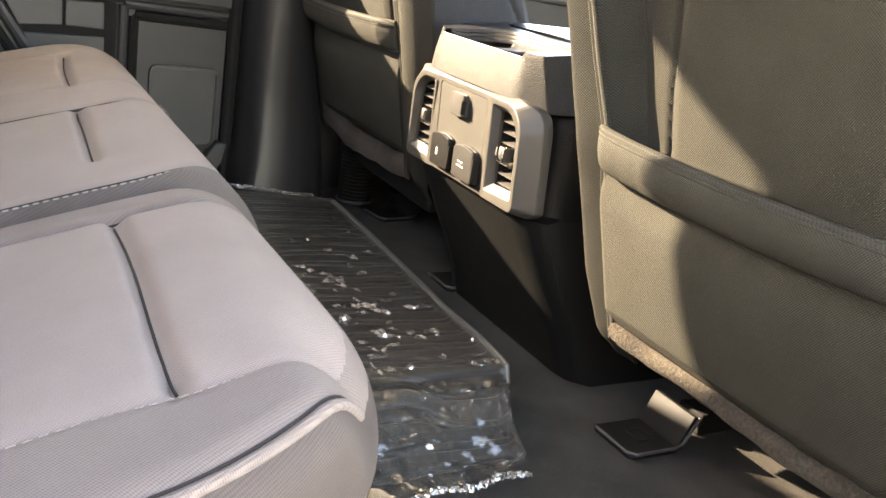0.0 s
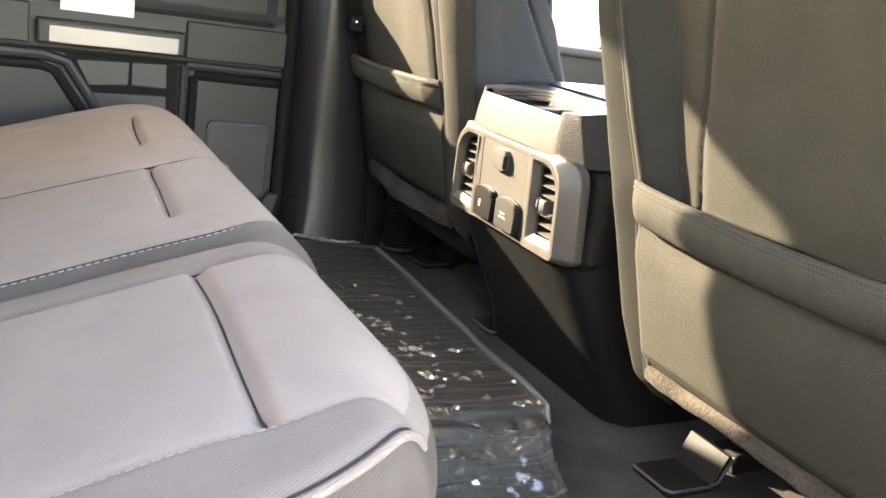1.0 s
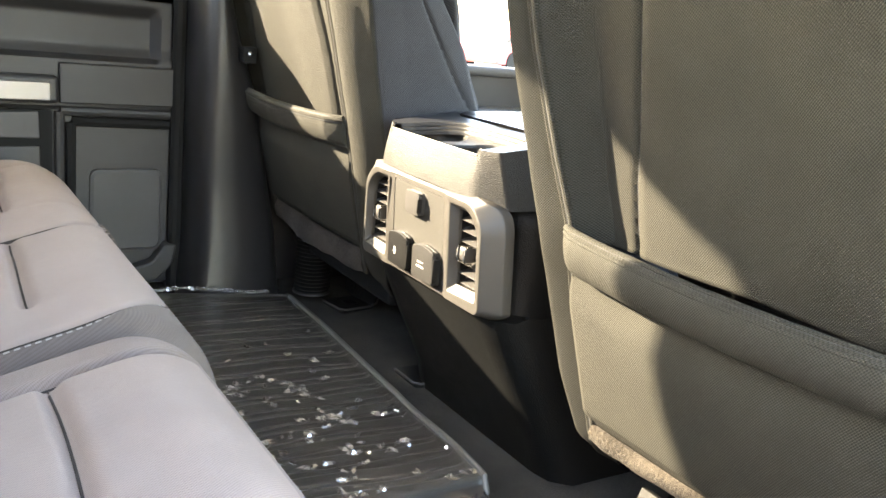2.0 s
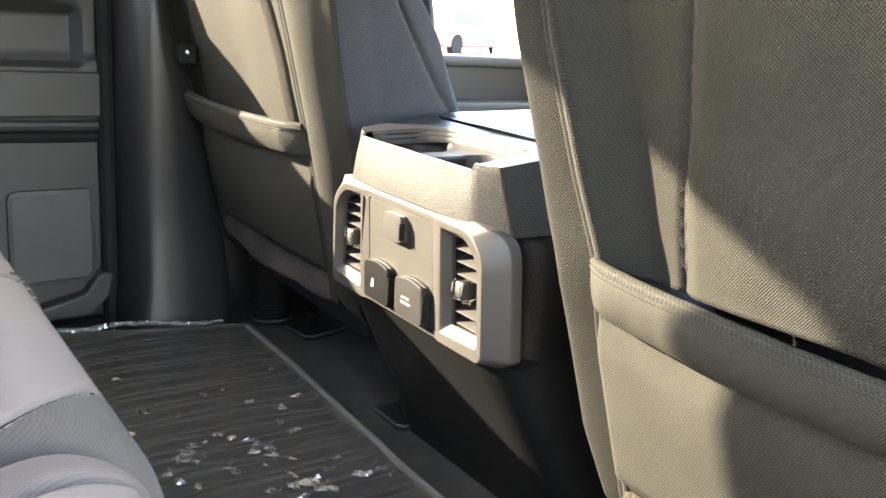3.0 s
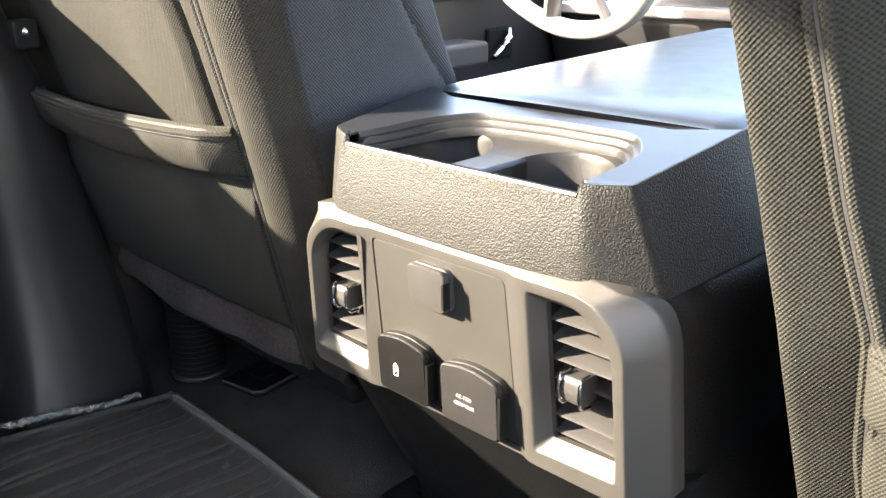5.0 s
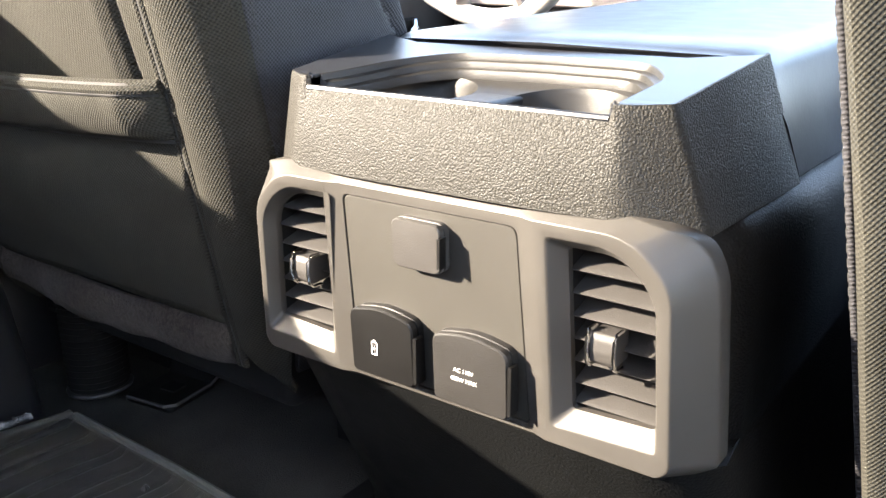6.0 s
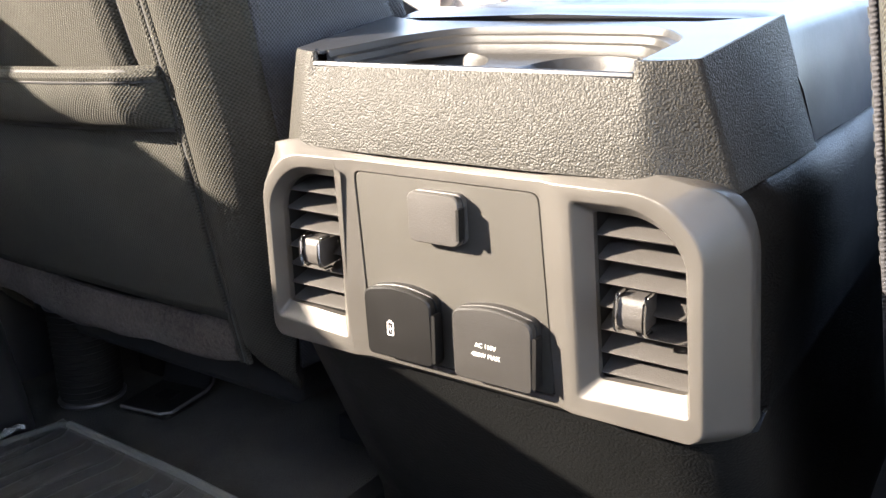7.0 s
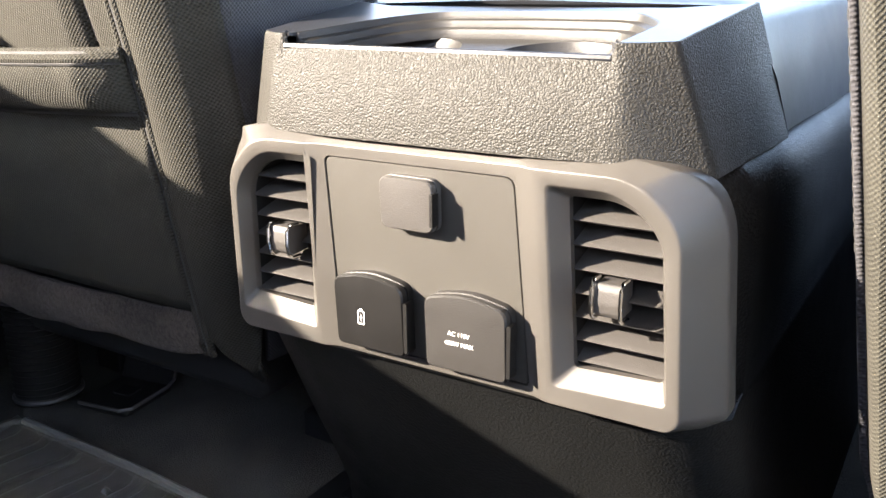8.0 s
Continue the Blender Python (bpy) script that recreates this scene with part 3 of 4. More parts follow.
# welt round the outer end: it climbs over the corner and dies in the front roll
def welt_plan(off):
    end = BX1 - 0.012 - RC
    plan = [(x, Y0 + off) for x in np.linspace(-0.95, end, 60)[:-1]]
    return plan + [(end + (RC - off) * math.sin(a), Y0 + RC - (RC - off) * math.cos(a)) for a in np.linspace(0.0, 0.90, 50)]


def welt_line(off, lift):
    """Just over the rounding of the outer end, at a fixed way in from its edge."""
    line = []
    for x, y in welt_plan(off):
        edge = RO + (RF - RO) * step(-0.05, 0.05, y - Y0 - (BX1 - 0.012 - x))
        line.append(Vector((x, y, top_z(x) - round_off(off, edge) + lift)))
    return even(line, 2)


for off, r, lift, mat in ((0.0125, 0.0036, 0.0008, BENCH_TWILL), (0.0172, 0.0010, 0.0005, SEAM)):
    g = bmesh.new()
    tube(g, welt_line(off, lift), r, 8)
    part("piping" if r > 0.002 else "seam", g, mat, bench)
stitches(welt_line(0.0110, 0.0034), 0.0040, 0.0030, 0.0007, BENCH_SHADED, bench)
for sec, x0, y0, y1, slant in ((0, -0.500, -0.574, -0.292, 0.0), (1, -0.484, -0.116, 0.102, 0.0), (2, -0.478, 0.235, 0.440, 0.05)):
    g = bmesh.new()
    tube(g, even([bench_top(groove_x(y, x0, slant), y, sec, 0.0) for y in np.linspace(y0, y1, 60)]), 0.0011, 6)
    part("seam", g, SEAM, bench)
for sec, y0, bend, r in ((0, -0.288, 0.4, 0.0010), (1, 0.1080, 1.0, 0.0026)):
    g = bmesh.new()
    tube(g, even([bench_top(x, y0 + bend * seam_bend(x), sec, 0.0012 if sec else -0.0010) for x in np.linspace(-0.90, -0.362, 80)]), r, 6)
    part("seam", g, SEAM, bench)
g = bmesh.new()
tube(g, even([bench_top(x, -0.1995 + seam_bend(x), 1, 0.0) for x in np.linspace(-0.90, -0.366, 80)]), 0.0014, 6)
part("seam", g, SEAM, bench)
stitches(even([bench_top(x, -0.204 + seam_bend(x), 1, 0.0012) for x in np.linspace(-0.90, -0.372, 80)]), 0.0050, 0.0034, 0.0008, THREAD, bench)
stitches(even([bench_top(x, -0.583, 0, 0.0002) for x in np.linspace(-0.90, -0.41, 70)]), 0.0050, 0.0030, 0.0006, BENCH, bench)


# ---- front seats ----
HP = [(0.06, 0.180), (0.10, 0.188), (0.20, 0.196), (0.38, 0.213), (0.50, 0.218), (0.65, 0.216), (0.78, 0.190), (0.84, 0.150)]
HO = [(0.06, 0.192), (0.10, 0.226), (0.20, 0.257), (0.32, 0.282), (0.45, 0.292), (0.55, 0.308), (0.65, 0.305), (0.78, 0.272), (0.84, 0.20)]


HP_WIDE = [(0.06, 0.185), (0.136, 0.200), (0.20, 0.206), (0.31, 0.216), (0.38, 0.214), (0.45, 0.230), (0.56, 0.248), (0.65, 0.252), (0.78, 0.225), (0.84, 0.18)]
HO_WIDE = [(0.06, 0.200), (0.10, 0.232), (0.20, 0.260), (0.32, 0.272), (0.45, 0.286), (0.56, 0.300), (0.65, 0.302), (0.78, 0.272), (0.84, 0.20)]


def front_seat(cy, s, dx, dz, label, hem_mat, hem_drop, HP, HO, seam_y, deep, fold=0.0, lift=0.0, wide=0.0, tip=(0.09, 0.10), roll=(0.008, 0.021, 0.014)):
    """A bucket seat seen from behind. s: the side on which its inner flank lies (+1: towards +y)."""
    seat = thing("front_seat", (0.3, cy, 0.0), label, "seat", "front seats")
    tilt = lambda z: 0.017 - 0.27 * (z - 0.379)
    at = lambda x, y, z: (x + dx, cy + y, z + dz)

    def span(z, k):
        """Sideways place on the back, from 0 at the -y edge to 1."""
        w = lerp(HP, z) + 0.001
        lo, hi = -w - (wide if s > 0 else 0), w + (wide if s < 0 else 0)
        return lo + (hi - lo) * k

    def bulge(y, z):
        w = lerp(HP, z)
        return -0.016 * (1 - min(1.0, (y / w) ** 2)) * step(0.12, 0.3, z)

    def seam_at(z):
        return seam_y - 0.10 * max(0.0, z - 0.44)

    def hollow(y, z):
        """The upper back: wings fall from the welt to a sewn line, then a hollow middle."""
        w, m = lerp(HP, z), seam_at(z)
        k = min(1.0, max(0.0, (w - 0.002 - abs(y)) / (w - 0.002 - m)))
        x = tilt(z) + (0.006 + deep * step(0.30, 0.375, z)) * min(1.0, k * 2.2) ** 0.8
        x += 0.0045 * ridge(abs(y) - m, 0.0035) - 0.006 * step(m, m - 0.02, abs(y)) + 0.006 * step(0.10, 0.0, abs(y))
        return x + 0.004 * noise.noise(Vector((y * 6, z * 7, cy * 9))) * step(0.38, 0.46, z)

    b = bmesh.new()
    sheet(b, lambda u, v: at(hollow(span(0.365 + 0.475 * v, u), 0.365 + 0.475 * v), span(0.365 + 0.475 * v, u), 0.365 + 0.475 * v), 170, 110)
    part("back_panel", b, SEAT_BACK, seat, thick=0.01)
    for q in (-1, 1):
        b = bmesh.new()
        tube(b, [at(hollow(q * seam_at(z), z) + 0.0004, q * seam_at(z), z) for z in np.linspace(0.385, 0.80, 50)], 0.0015, 6)
        part("seam", b, DARK_THREAD, seat)

    def pocket(u, v):
        z = 0.148 + lift + (0.192 - lift) * v
        y = span(z, u)
        x = tilt(z) + bulge(y, z) - 0.010 * step(0.0, 0.10, v) * (1 - 0.9 * step(0.72, 1.0, v)) - 0.006 * math.sin(math.pi * v) * (1 - (2 * u - 1) ** 2)
        x += 0.0025 * noise.noise(Vector((y * 7, z * 6, 2 + cy)))
        return at(x, y, z)

    b = bmesh.new()
    sheet(b, pocket, 80, 60)
    part("pocket", b, SEAT_BACK, seat, "slack map pocket", thick=0.008)

    def sag(u):
        return -0.004 * math.sin(math.pi * u)

    def band(u, v):
        """A padded roll, flat at its ends, from the sewn line below to the welts above."""
        a = -0.25 + (math.pi + 0.35) * v
        z = 0.3585 - 0.0215 * math.cos(a) + sag(u)
        y = span(z, u)
        ends = min(1.0, min(u, 1 - u) / 0.07) ** 0.5
        x = tilt(z) + bulge(y, z) - 0.003 - (0.005 + 0.0190 * max(0.0, math.sin(a)) ** 0.7) * ends
        x += 0.0014 * noise.noise(Vector((y * 40, z * 30, 5)))
        return at(x, y, z)

    b = bmesh.new()
    sheet(b, band, 110, 26)
    bnd = part("pocket_band", b, SEAT_BACK, seat, "padded elastic pocket edge", thick=0.003)
    for v, r, off in ((0.80, 0.0034, 0.0012), (0.945, 0.0038, 0.0030)):
        b = bmesh.new()
        tube(b, [Vector(band(u, v)) + Vector((-off, 0, 0.0)) for u in np.linspace(0.004, 0.996, 80)], r, 8)
        part("piping", b, SEAT_BACK, bnd)
    for v, r in ((0.05, 0.0030), (0.875, 0.0030), (0.735, 0.0016)):
        b = bmesh.new()
        tube(b, [Vector(band(u, v)) + Vector((-0.0003, 0, 0)) for u in np.linspace(0.006, 0.994, 80)], r, 6)
        part("seam", b, DARK_THREAD, bnd)
    stitches([Vector(band(u, 0.02)) + Vector((-0.0012, 0, 0)) for u in np.linspace(0.01, 0.99, 80)], 0.0045, 0.0030, 0.0008, DARK_THREAD, bnd)

    for q in (-1, 1):
        # rounded strip from the piping to the flank
        def strip(u, v):
            low = tip[0] + (tip[1] - tip[0]) * u ** 0.7
            z = low + (0.83 - low) * v
            wp = lerp(HP, z) + (0 if q == s else wide)
            wo = lerp(HO, z) if q == s else wp + 0.028
            y = wp + (wo - roll[2] - wp) * u
            k = min(1.0, (wo - wp) / 0.06)
            if fold:
                x = tilt(z) + roll[0] - k * roll[1] * 0.55 * math.sin(math.pi * min(1.0, u * 1.25)) + k * fold * u ** 2
            else:
                x = tilt(z) + roll[0] - k * roll[1] * (1 - max(0.0, 1 - u / 0.75) ** 1.15) + k * 0.040 * max(0.0, (u - 0.75) / 0.25) ** 2
            x += 0.022 * step(0.05, 0.0, v) ** 1.5
            return at(x, q * y, z)
        b = bmesh.new()
        sheet(b, strip, 14, 70)
        part("bolster", b, SEAT_BACK, seat, thick=0.004)
        welt = lambda off, out: [at(tilt(z) - 0.003 + roll[0] * 0.3 - out, q * (lerp(HP, z) + (0 if q == s else wide) + off), z) for z in np.linspace(0.125, 0.82, 70)]
        for off in (-0.0020, 0.0052):
            b = bmesh.new()
            tube(b, welt(off, 0.0), 0.0031, 8)
            part("piping", b, SEAT_BACK, seat)
        b = bmesh.new()
        tube(b, welt(0.0016, 0.0004), 0.0017, 6)
        part("seam", b, DARK_THREAD, seat)
        # flank, dark mesh cloth, with a seam
        def flank(u, v):
            z = 0.115 + 0.715 * v
            wo = lerp(HO, z) if q == s else lerp(HP, z) + wide + 0.028
            wp = lerp(HP, z)
            reach = lerp([(0.16, 0.21), (0.39, 0.150), (0.50, 0.120), (0.56, 0.085), (0.76, 0.025)], z)
            if u < 0.25:
                k = u / 0.25
                return at(tilt(z) + roll[0] + (0.0285 if fold else 0.0185) + (0.0405 - roll[0]) * k, q * (wo - 0.004 + 0.004 * math.sin(k * math.pi / 2)), z)
            k = (u - 0.25) / 0.75
            y = wo + 0.004 * math.sin(math.pi * k) - 0.030 * step(0.80, 1.0, k)
            x = tilt(z) + 0.069 + reach * k
            d = ridge(k - lerp([(0.38, 0.80), (0.50, 0.50), (0.56, 0.41), (0.76, 0.3)], z), 0.03) * 0.005
            return at(x, q * (y - d), z)
        b = bmesh.new()
        sheet(b, flank, 60, 60)
        fl = part("flank", b, SEAT_SIDE, seat, "dark mesh cloth flank", thick=-0.004)
        stitches([Vector(flank(0.04, v)) for v in np.linspace(0.3, 0.98, 40)], 0.005, 0.0035, 0.0006, DARK_THREAD, fl)

    def front(u, v):
        z = 0.20 + 0.63 * v
        w = lerp(HO, z) - 0.04
        y = -w + 2 * w * u
        return at(tilt(z) + 0.19 - 0.05 * (1 - (2 * u - 1) ** 2), y, z)
    b = bmesh.new()
    sheet(b, front, 24, 30)
    part("backrest_front", b, SEAT_SIDE, seat, thick=0.01)
    b = bmesh.new()
    tube(b, [at(0.06 - 0.09, y, 0.832 - 0.06 * (y / 0.2) ** 2) for y in np.linspace(-0.2, 0.2, 21)], 0.075, 14, 0.45)
    part("backrest_top", b, SEAT_BACK, seat)
    # cushion
    def cush(u, v):
        a = 2 * math.pi * u
        x = 0.40 + 0.27 * (1 if math.cos(a) > 0 else -1) * abs(math.cos(a)) ** 0.35
        y = 0.265 * (1 if math.sin(a) > 0 else -1) * abs(math.sin(a)) ** 0.35
        k = 1 - 0.12 * (2 * v - 1) ** 4
        return at(0.40 + (x - 0.40) * k, y * k, 0.155 + 0.15 * v)
    b = bmesh.new()
    rings(b, [[cush(i / 40, j / 8) for i in range(40)] for j in range(9)], cap_first=True, cap_last=True)
    part("cushion", b, SEAT_SIDE, seat)
    # felt hem under the pocket
    def hem(u, v):
        y = span(0.135, u) * 0.99
        a = math.pi * 2 * v
        nz = noise.noise(Vector((y * 22, 4 + cy * 3, v * 2)))
        r = 0.010 + 0.004 * nz
        zc = 0.140 + lift - hem_drop * (0.35 + 0.65 * math.sin(math.pi * u)) + 0.004 * noise.noise(Vector((y * 12, 1, cy)))
        return at(tilt(0.135) - 0.002 + r * math.cos(a), y, zc + (r + hem_drop * 0.5) * math.sin(a))
    b = bmesh.new()
    sheet(b, hem, 70, 14)
    part("hem", b, hem_mat, seat, "worn brown felt hem")
    # dark pan under the seat
    b = bmesh.new()
    box(b, 0.12 + dx, 0.62 + dx, cy - 0.21, cy + 0.21, 0.105, 0.17)
    part("seat_pan", b, BLACK, seat, bevel=0.01)
    for q in (-1, 1):
        b = bmesh.new()
        box(b, 0.22, 0.60, cy + q * 0.17 - 0.022, cy + q * 0.17 + 0.022, 0.0, 0.03)
        box(b, 0.24, 0.56, cy + q * 0.17 - 0.014, cy + q * 0.17 + 0.014, 0.03, 0.12)
        part("seat_rail", b, BLACK, seat, bevel=0.003)
    return seat


front_seat(-0.485, 1, 0.0, 0.0, "grey-brown cloth front passenger seat with rear map pocket", HEM, 0.004, HP_WIDE, HO_WIDE, 0.151, 0.028, wide=0.04, roll=(0.008, 0.021, 0.008))
front_seat(0.455, -1, -0.018, 0.038, "grey-brown cloth driver's seat with rear map pocket", HEM_DARK, 0.024, HP, HO, 0.163, 0.004, fold=0.028, lift=0.016, tip=(0.130, 0.08), roll=(-0.004, 0.010, 0.004))


def rail_cover(x, y, label, turn=0.0, tall=1.0):
    """Bent plate over the end of a seat rail, on the carpet."""
    t = thing("rail_cover", (x, y, 0.0), label, "seat rail cover", "seat rail covers")
    m = Matrix.Translation((x, y, 0)) @ Matrix.Rotation(turn, 4, "Z")
    def put(bm):
        bmesh.ops.transform(bm, matrix=m, verts=bm.verts)
        return bm
    foot = plate(bmesh.new(), rounded(rect(-0.045, 0.035, -0.038, 0.038), 0.010), "z", 0.0, 0.007)
    part("foot", put(foot), STEEL, t, bevel=0.002)
    up = bmesh.new()
    plate(up, rounded([(0.028, 0.004), (0.036, 0.004), (0.036 + 0.022 * tall, 0.054 * tall), (0.028 + 0.022 * tall, 0.056 * tall)], 0.002), "y", -0.036, 0.036)
    part("upright", put(up), STEEL, t, bevel=0.002)
    slot = plate(bmesh.new(), rounded(rect(-0.012, 0.010, -0.012, 0.012), 0.003), "z", 0.007, 0.0085)
    part("slot", put(slot), BLACK, t)
    # Edge tube in a lighter grey than the plate.
    lip = tube(bmesh.new(), [(0.036 + 0.022 * tall, -0.037, 0.054 * tall), (0.038, -0.037, 0.012), (0.024, -0.038, 0.008), (-0.036, -0.038, 0.008), (-0.045, -0.028, 0.008), (-0.046, 0.030, 0.008)], 0.0022, 6)
    part("lip", put(lip), TRIM, t, "lighter grey edge")
    return t


rail_cover(0.130, -0.325, "grey steel seat rail cover on the carpet", 0.0, 0.85)
rail_cover(0.153, 0.183, "dark seat rail cover beside the console foot", 0.0, 0.95)
rail_cover(0.185, 0.545, "dark seat rail cover under the driver's seat", 0.15, 1.35)
# ribbed bellows beside the driver's seat rail
bel = thing("ribbed_sleeve", (0.13, 0.60, 0.05), "black ribbed cable sleeve below the driver's seat", "sleeve")
b = bmesh.new()
loops = []
for i in range(120):
    z = 0.02 + 0.115 * i / 119
    r = 0.031 + 0.0032 * math.cos(i * 2 * math.pi / 8)
    loops.append([(0.125 + 1.1 * r * math.cos(a), 0.605 + r * math.sin(a), z) for a in np.linspace(0, 2 * math.pi, 28, endpoint=False)])
rings(b, loops, cap_first=True, cap_last=True)
part("bellows", b, STEEL, bel, "black ribbed rubber bellows", angle=60)
for z in (0.018, 0.136):
    b = bmesh.new()
    tube(b, [(0.125 + 0.036 * math.cos(a), 0.605 + 0.033 * math.sin(a), z) for a in np.linspace(0, 2 * math.pi, 33)], 0.0035, 8)
    part("collar_ring", b, DARK, bel)

# ---- centre console ----
con = thing("centre_console", (0.3, 0.0, 0.0), "dark grey centre console with rear vents, sockets and cup holders", "console")

# lower body: sloping back face, flared foot, rounded shoulder
def body_loop(z):
    k = step(0.375, 0.0, z)
    hw = lerp([(0.0, 0.192), (0.10, 0.178), (0.24, 0.1665), (0.338, 0.1665), (0.352, 0.1645), (0.3615, 0.1600), (0.368, 0.1530), (0.371, 0.145)], z)
    xr = lerp([(0.0, 0.125), (0.05, 0.110), (0.14, 0.060), (0.230, 0.013), (0.236, 0.036), (0.375, 0.036)], z)
    c = 0.030
    pts = [(xr, -hw + 0.05), (xr, hw - 0.05), (xr + 0.006, hw - 0.022), (xr + c, hw), (0.98, hw), (0.98, -hw), (xr + c, -hw), (xr + 0.006, -hw + 0.022)]
    return [(x, y, z) for x, y in pts]
b = bmesh.new()
rings(b, [body_loop(z) for z in (0.0, 0.02, 0.05, 0.10, 0.14, 0.19, 0.230, 0.236, 0.30, 0.338, 0.352, 0.3615, 0.3680, 0.3710)], cap_first=True, cap_last=True)
part("lower_body", b, BASE, con, angle=50)
for q in (-1, 1):
    b = bmesh.new()
    tube(b, [(x, q * 0.1662, 0.236) for x in np.linspace(0.055, 0.95, 20)], 0.0006, 6)
    part("seam", b, BLACK, con)

# bezel: two raised vent frames, a sunk middle strip between them, flat facets to the sides
FX, SUNK = -0.006, 0.0034
def mirror_pts(half):
    return [*half, *[(-y, z) for y, z in reversed(half)]]


def lean(x, z):
    return x - 0.05 * (z - 0.24)


def fx(x, loop):
    return [(lean(x, z), y, z) for y, z in loop]


# the sunk strip's edges: inner and outer foot of each ramp, by height
EDGE = {"r_in": lambda z: -0.0680 + 0.072 * (z - 0.243), "l_in": lambda z: 0.0690 + 0.025 * (z - 0.243)}
EDGE["r_out"], EDGE["l_out"] = lambda z: EDGE["r_in"](z) - 0.0095, lambda z: EDGE["l_in"](z) + 0.0105


def sunk(y, z):
    return SUNK * min(1.0, max(0.0, min((y - EDGE["r_out"](z)) / 0.0095, (EDGE["l_out"](z) - y) / 0.0105)))


face = rounded(mirror_pts([(-0.1460, 0.2390), (-0.1510, 0.2450), (-0.1470, 0.340), (-0.1425, 0.351), (-0.1290, 0.3645), (-0.116, 0.3700)]), [0.004, 0.004, 0.008, 0.010, 0.010, 0.008] + [0.008, 0.010, 0.010, 0.008, 0.004, 0.004], 4)
outer = rounded(mirror_pts([(-0.1570, 0.2335), (-0.1710, 0.2430), (-0.1645, 0.346), (-0.1590, 0.361), (-0.1470, 0.3735), (-0.120, 0.3790)]), [0.004, 0.004, 0.008, 0.010, 0.010, 0.008] + [0.008, 0.010, 0.010, 0.008, 0.004, 0.004], 4)
half_n = len(face) // 2
NAMES = ("r_out", "r_in", "l_in", "l_out")


def with_ramps(loop, z_top, z_low):
    """Adds the ramps' ends to the top and bottom edges of an outline."""
    return loop[:half_n] + [(EDGE[n](z_top), z_top) for n in NAMES] + loop[half_n:] + [(EDGE[n](z_low), z_low) for n in reversed(NAMES)]


face, outer = with_ramps(face, 0.3700, 0.2390), with_ramps(outer, 0.3790, 0.2335)


def side_x(y):
    return 0.004 + 0.013 * step(0.138, 0.158, abs(y))


def rim_ring(k, a):
    """A ring between the face's edge (0) and the outer edge (1), at the depth fraction a."""
    out = []
    for (y0, z0), (y1, z1) in zip(face, outer):
        y, z, deep = y0 + k * (y1 - y0), z0 + k * (z1 - z0), sunk(y0, z0)
        out.append((lean(FX + deep + a * (side_x(y1) - FX - deep), z0), y, z))
    return out


VENT_R = [(-0.1450, 0.2520), (-0.1405, 0.3375), (-0.1295, 0.3535), (-0.1130, 0.3635), (-0.0755, 0.3635), (-0.0805, 0.2490)]
OPEN_R = [(-0.1405, 0.2625), (-0.1360, 0.338), (-0.1260, 0.350), (-0.112, 0.3565), (-0.0860, 0.3565), (-0.0905, 0.2600)]
VENT_R, OPEN_R = rounded(VENT_R, [0.004, 0.012, 0.012, 0.012, 0.004, 0.004], 5), rounded(OPEN_R, [0.003, 0.010, 0.010, 0.010, 0.003, 0.003], 5)
flip = lambda loop: [(-y + 0.002, z) for y, z in loop]
VENT_L, OPEN_L = flip(VENT_R), flip(OPEN_R)
CENTRE = rounded([(-0.0660, 0.2440), (0.0670, 0.2440), (0.0700, 0.3640), (-0.0575, 0.3640)], [0.003, 0.003, 0.005, 0.006], 5)
b = bmesh.new()
first = rim_ring(-0.05, 0.0)
pick = lambda keep: [p for p, (y0, z0) in zip(first, face) if keep(y0, z0)]
rings(b, [first] + [rim_ring(k, a) for k, a in ((0.0, 0.0), (0.035, 0.010), (0.075, 0.040), (0.115, 0.085), (0.15, 0.125), (0.92, 0.925), (0.96, 0.975), (1.0, 1.06))]
      + [[(x + 0.012, y, z) for x, y, z in rim_ring(1.0, 1.06)]])
e = 1e-6
fill(b, pick(lambda y, z: y <= EDGE["r_out"](z) + e), [fx(FX, VENT_R)])
fill(b, pick(lambda y, z: y >= EDGE["l_out"](z) - e), [fx(FX, VENT_L)])
fill(b, pick(lambda y, z: EDGE["r_in"](z) - e <= y <= EDGE["l_in"](z) + e), [fx(FX + SUNK, CENTRE)])
for i in (half_n, half_n + 2):
    j = len(face) - 1 - (i - half_n)
    b.faces.new([b.verts.new(first[k]) for k in (i, i + 1, j - 1, j)])
for V, O in ((VENT_R, OPEN_R), (VENT_L, OPEN_L)):
    mixl = lambda k: [((1 - k) * a[0] + k * c[0], (1 - k) * a[1] + k * c[1]) for a, c in zip(V, O)]
    rings(b, [fx(FX + 0.0090 * a, mixl(k)) for k, a in ((0.0, 0.0), (0.05, 0.01), (0.12, 0.05), (0.19, 0.11), (0.24, 0.165), (0.94, 0.93), (1.0, 1.0), (1.0, 1.5))])
rings(b, [fx(FX + SUNK + d, [(0.0015 + (y - 0.0015) * k, 0.304 + (z - 0.304) * k) for y, z in CENTRE]) for k, d in ((1.0, 0.0), (0.997, 0.0004), (0.994, 0.0026))])
bez = part("vent_bezel", b, BEZEL, con, "satin grey-bronze bezel", angle=30)

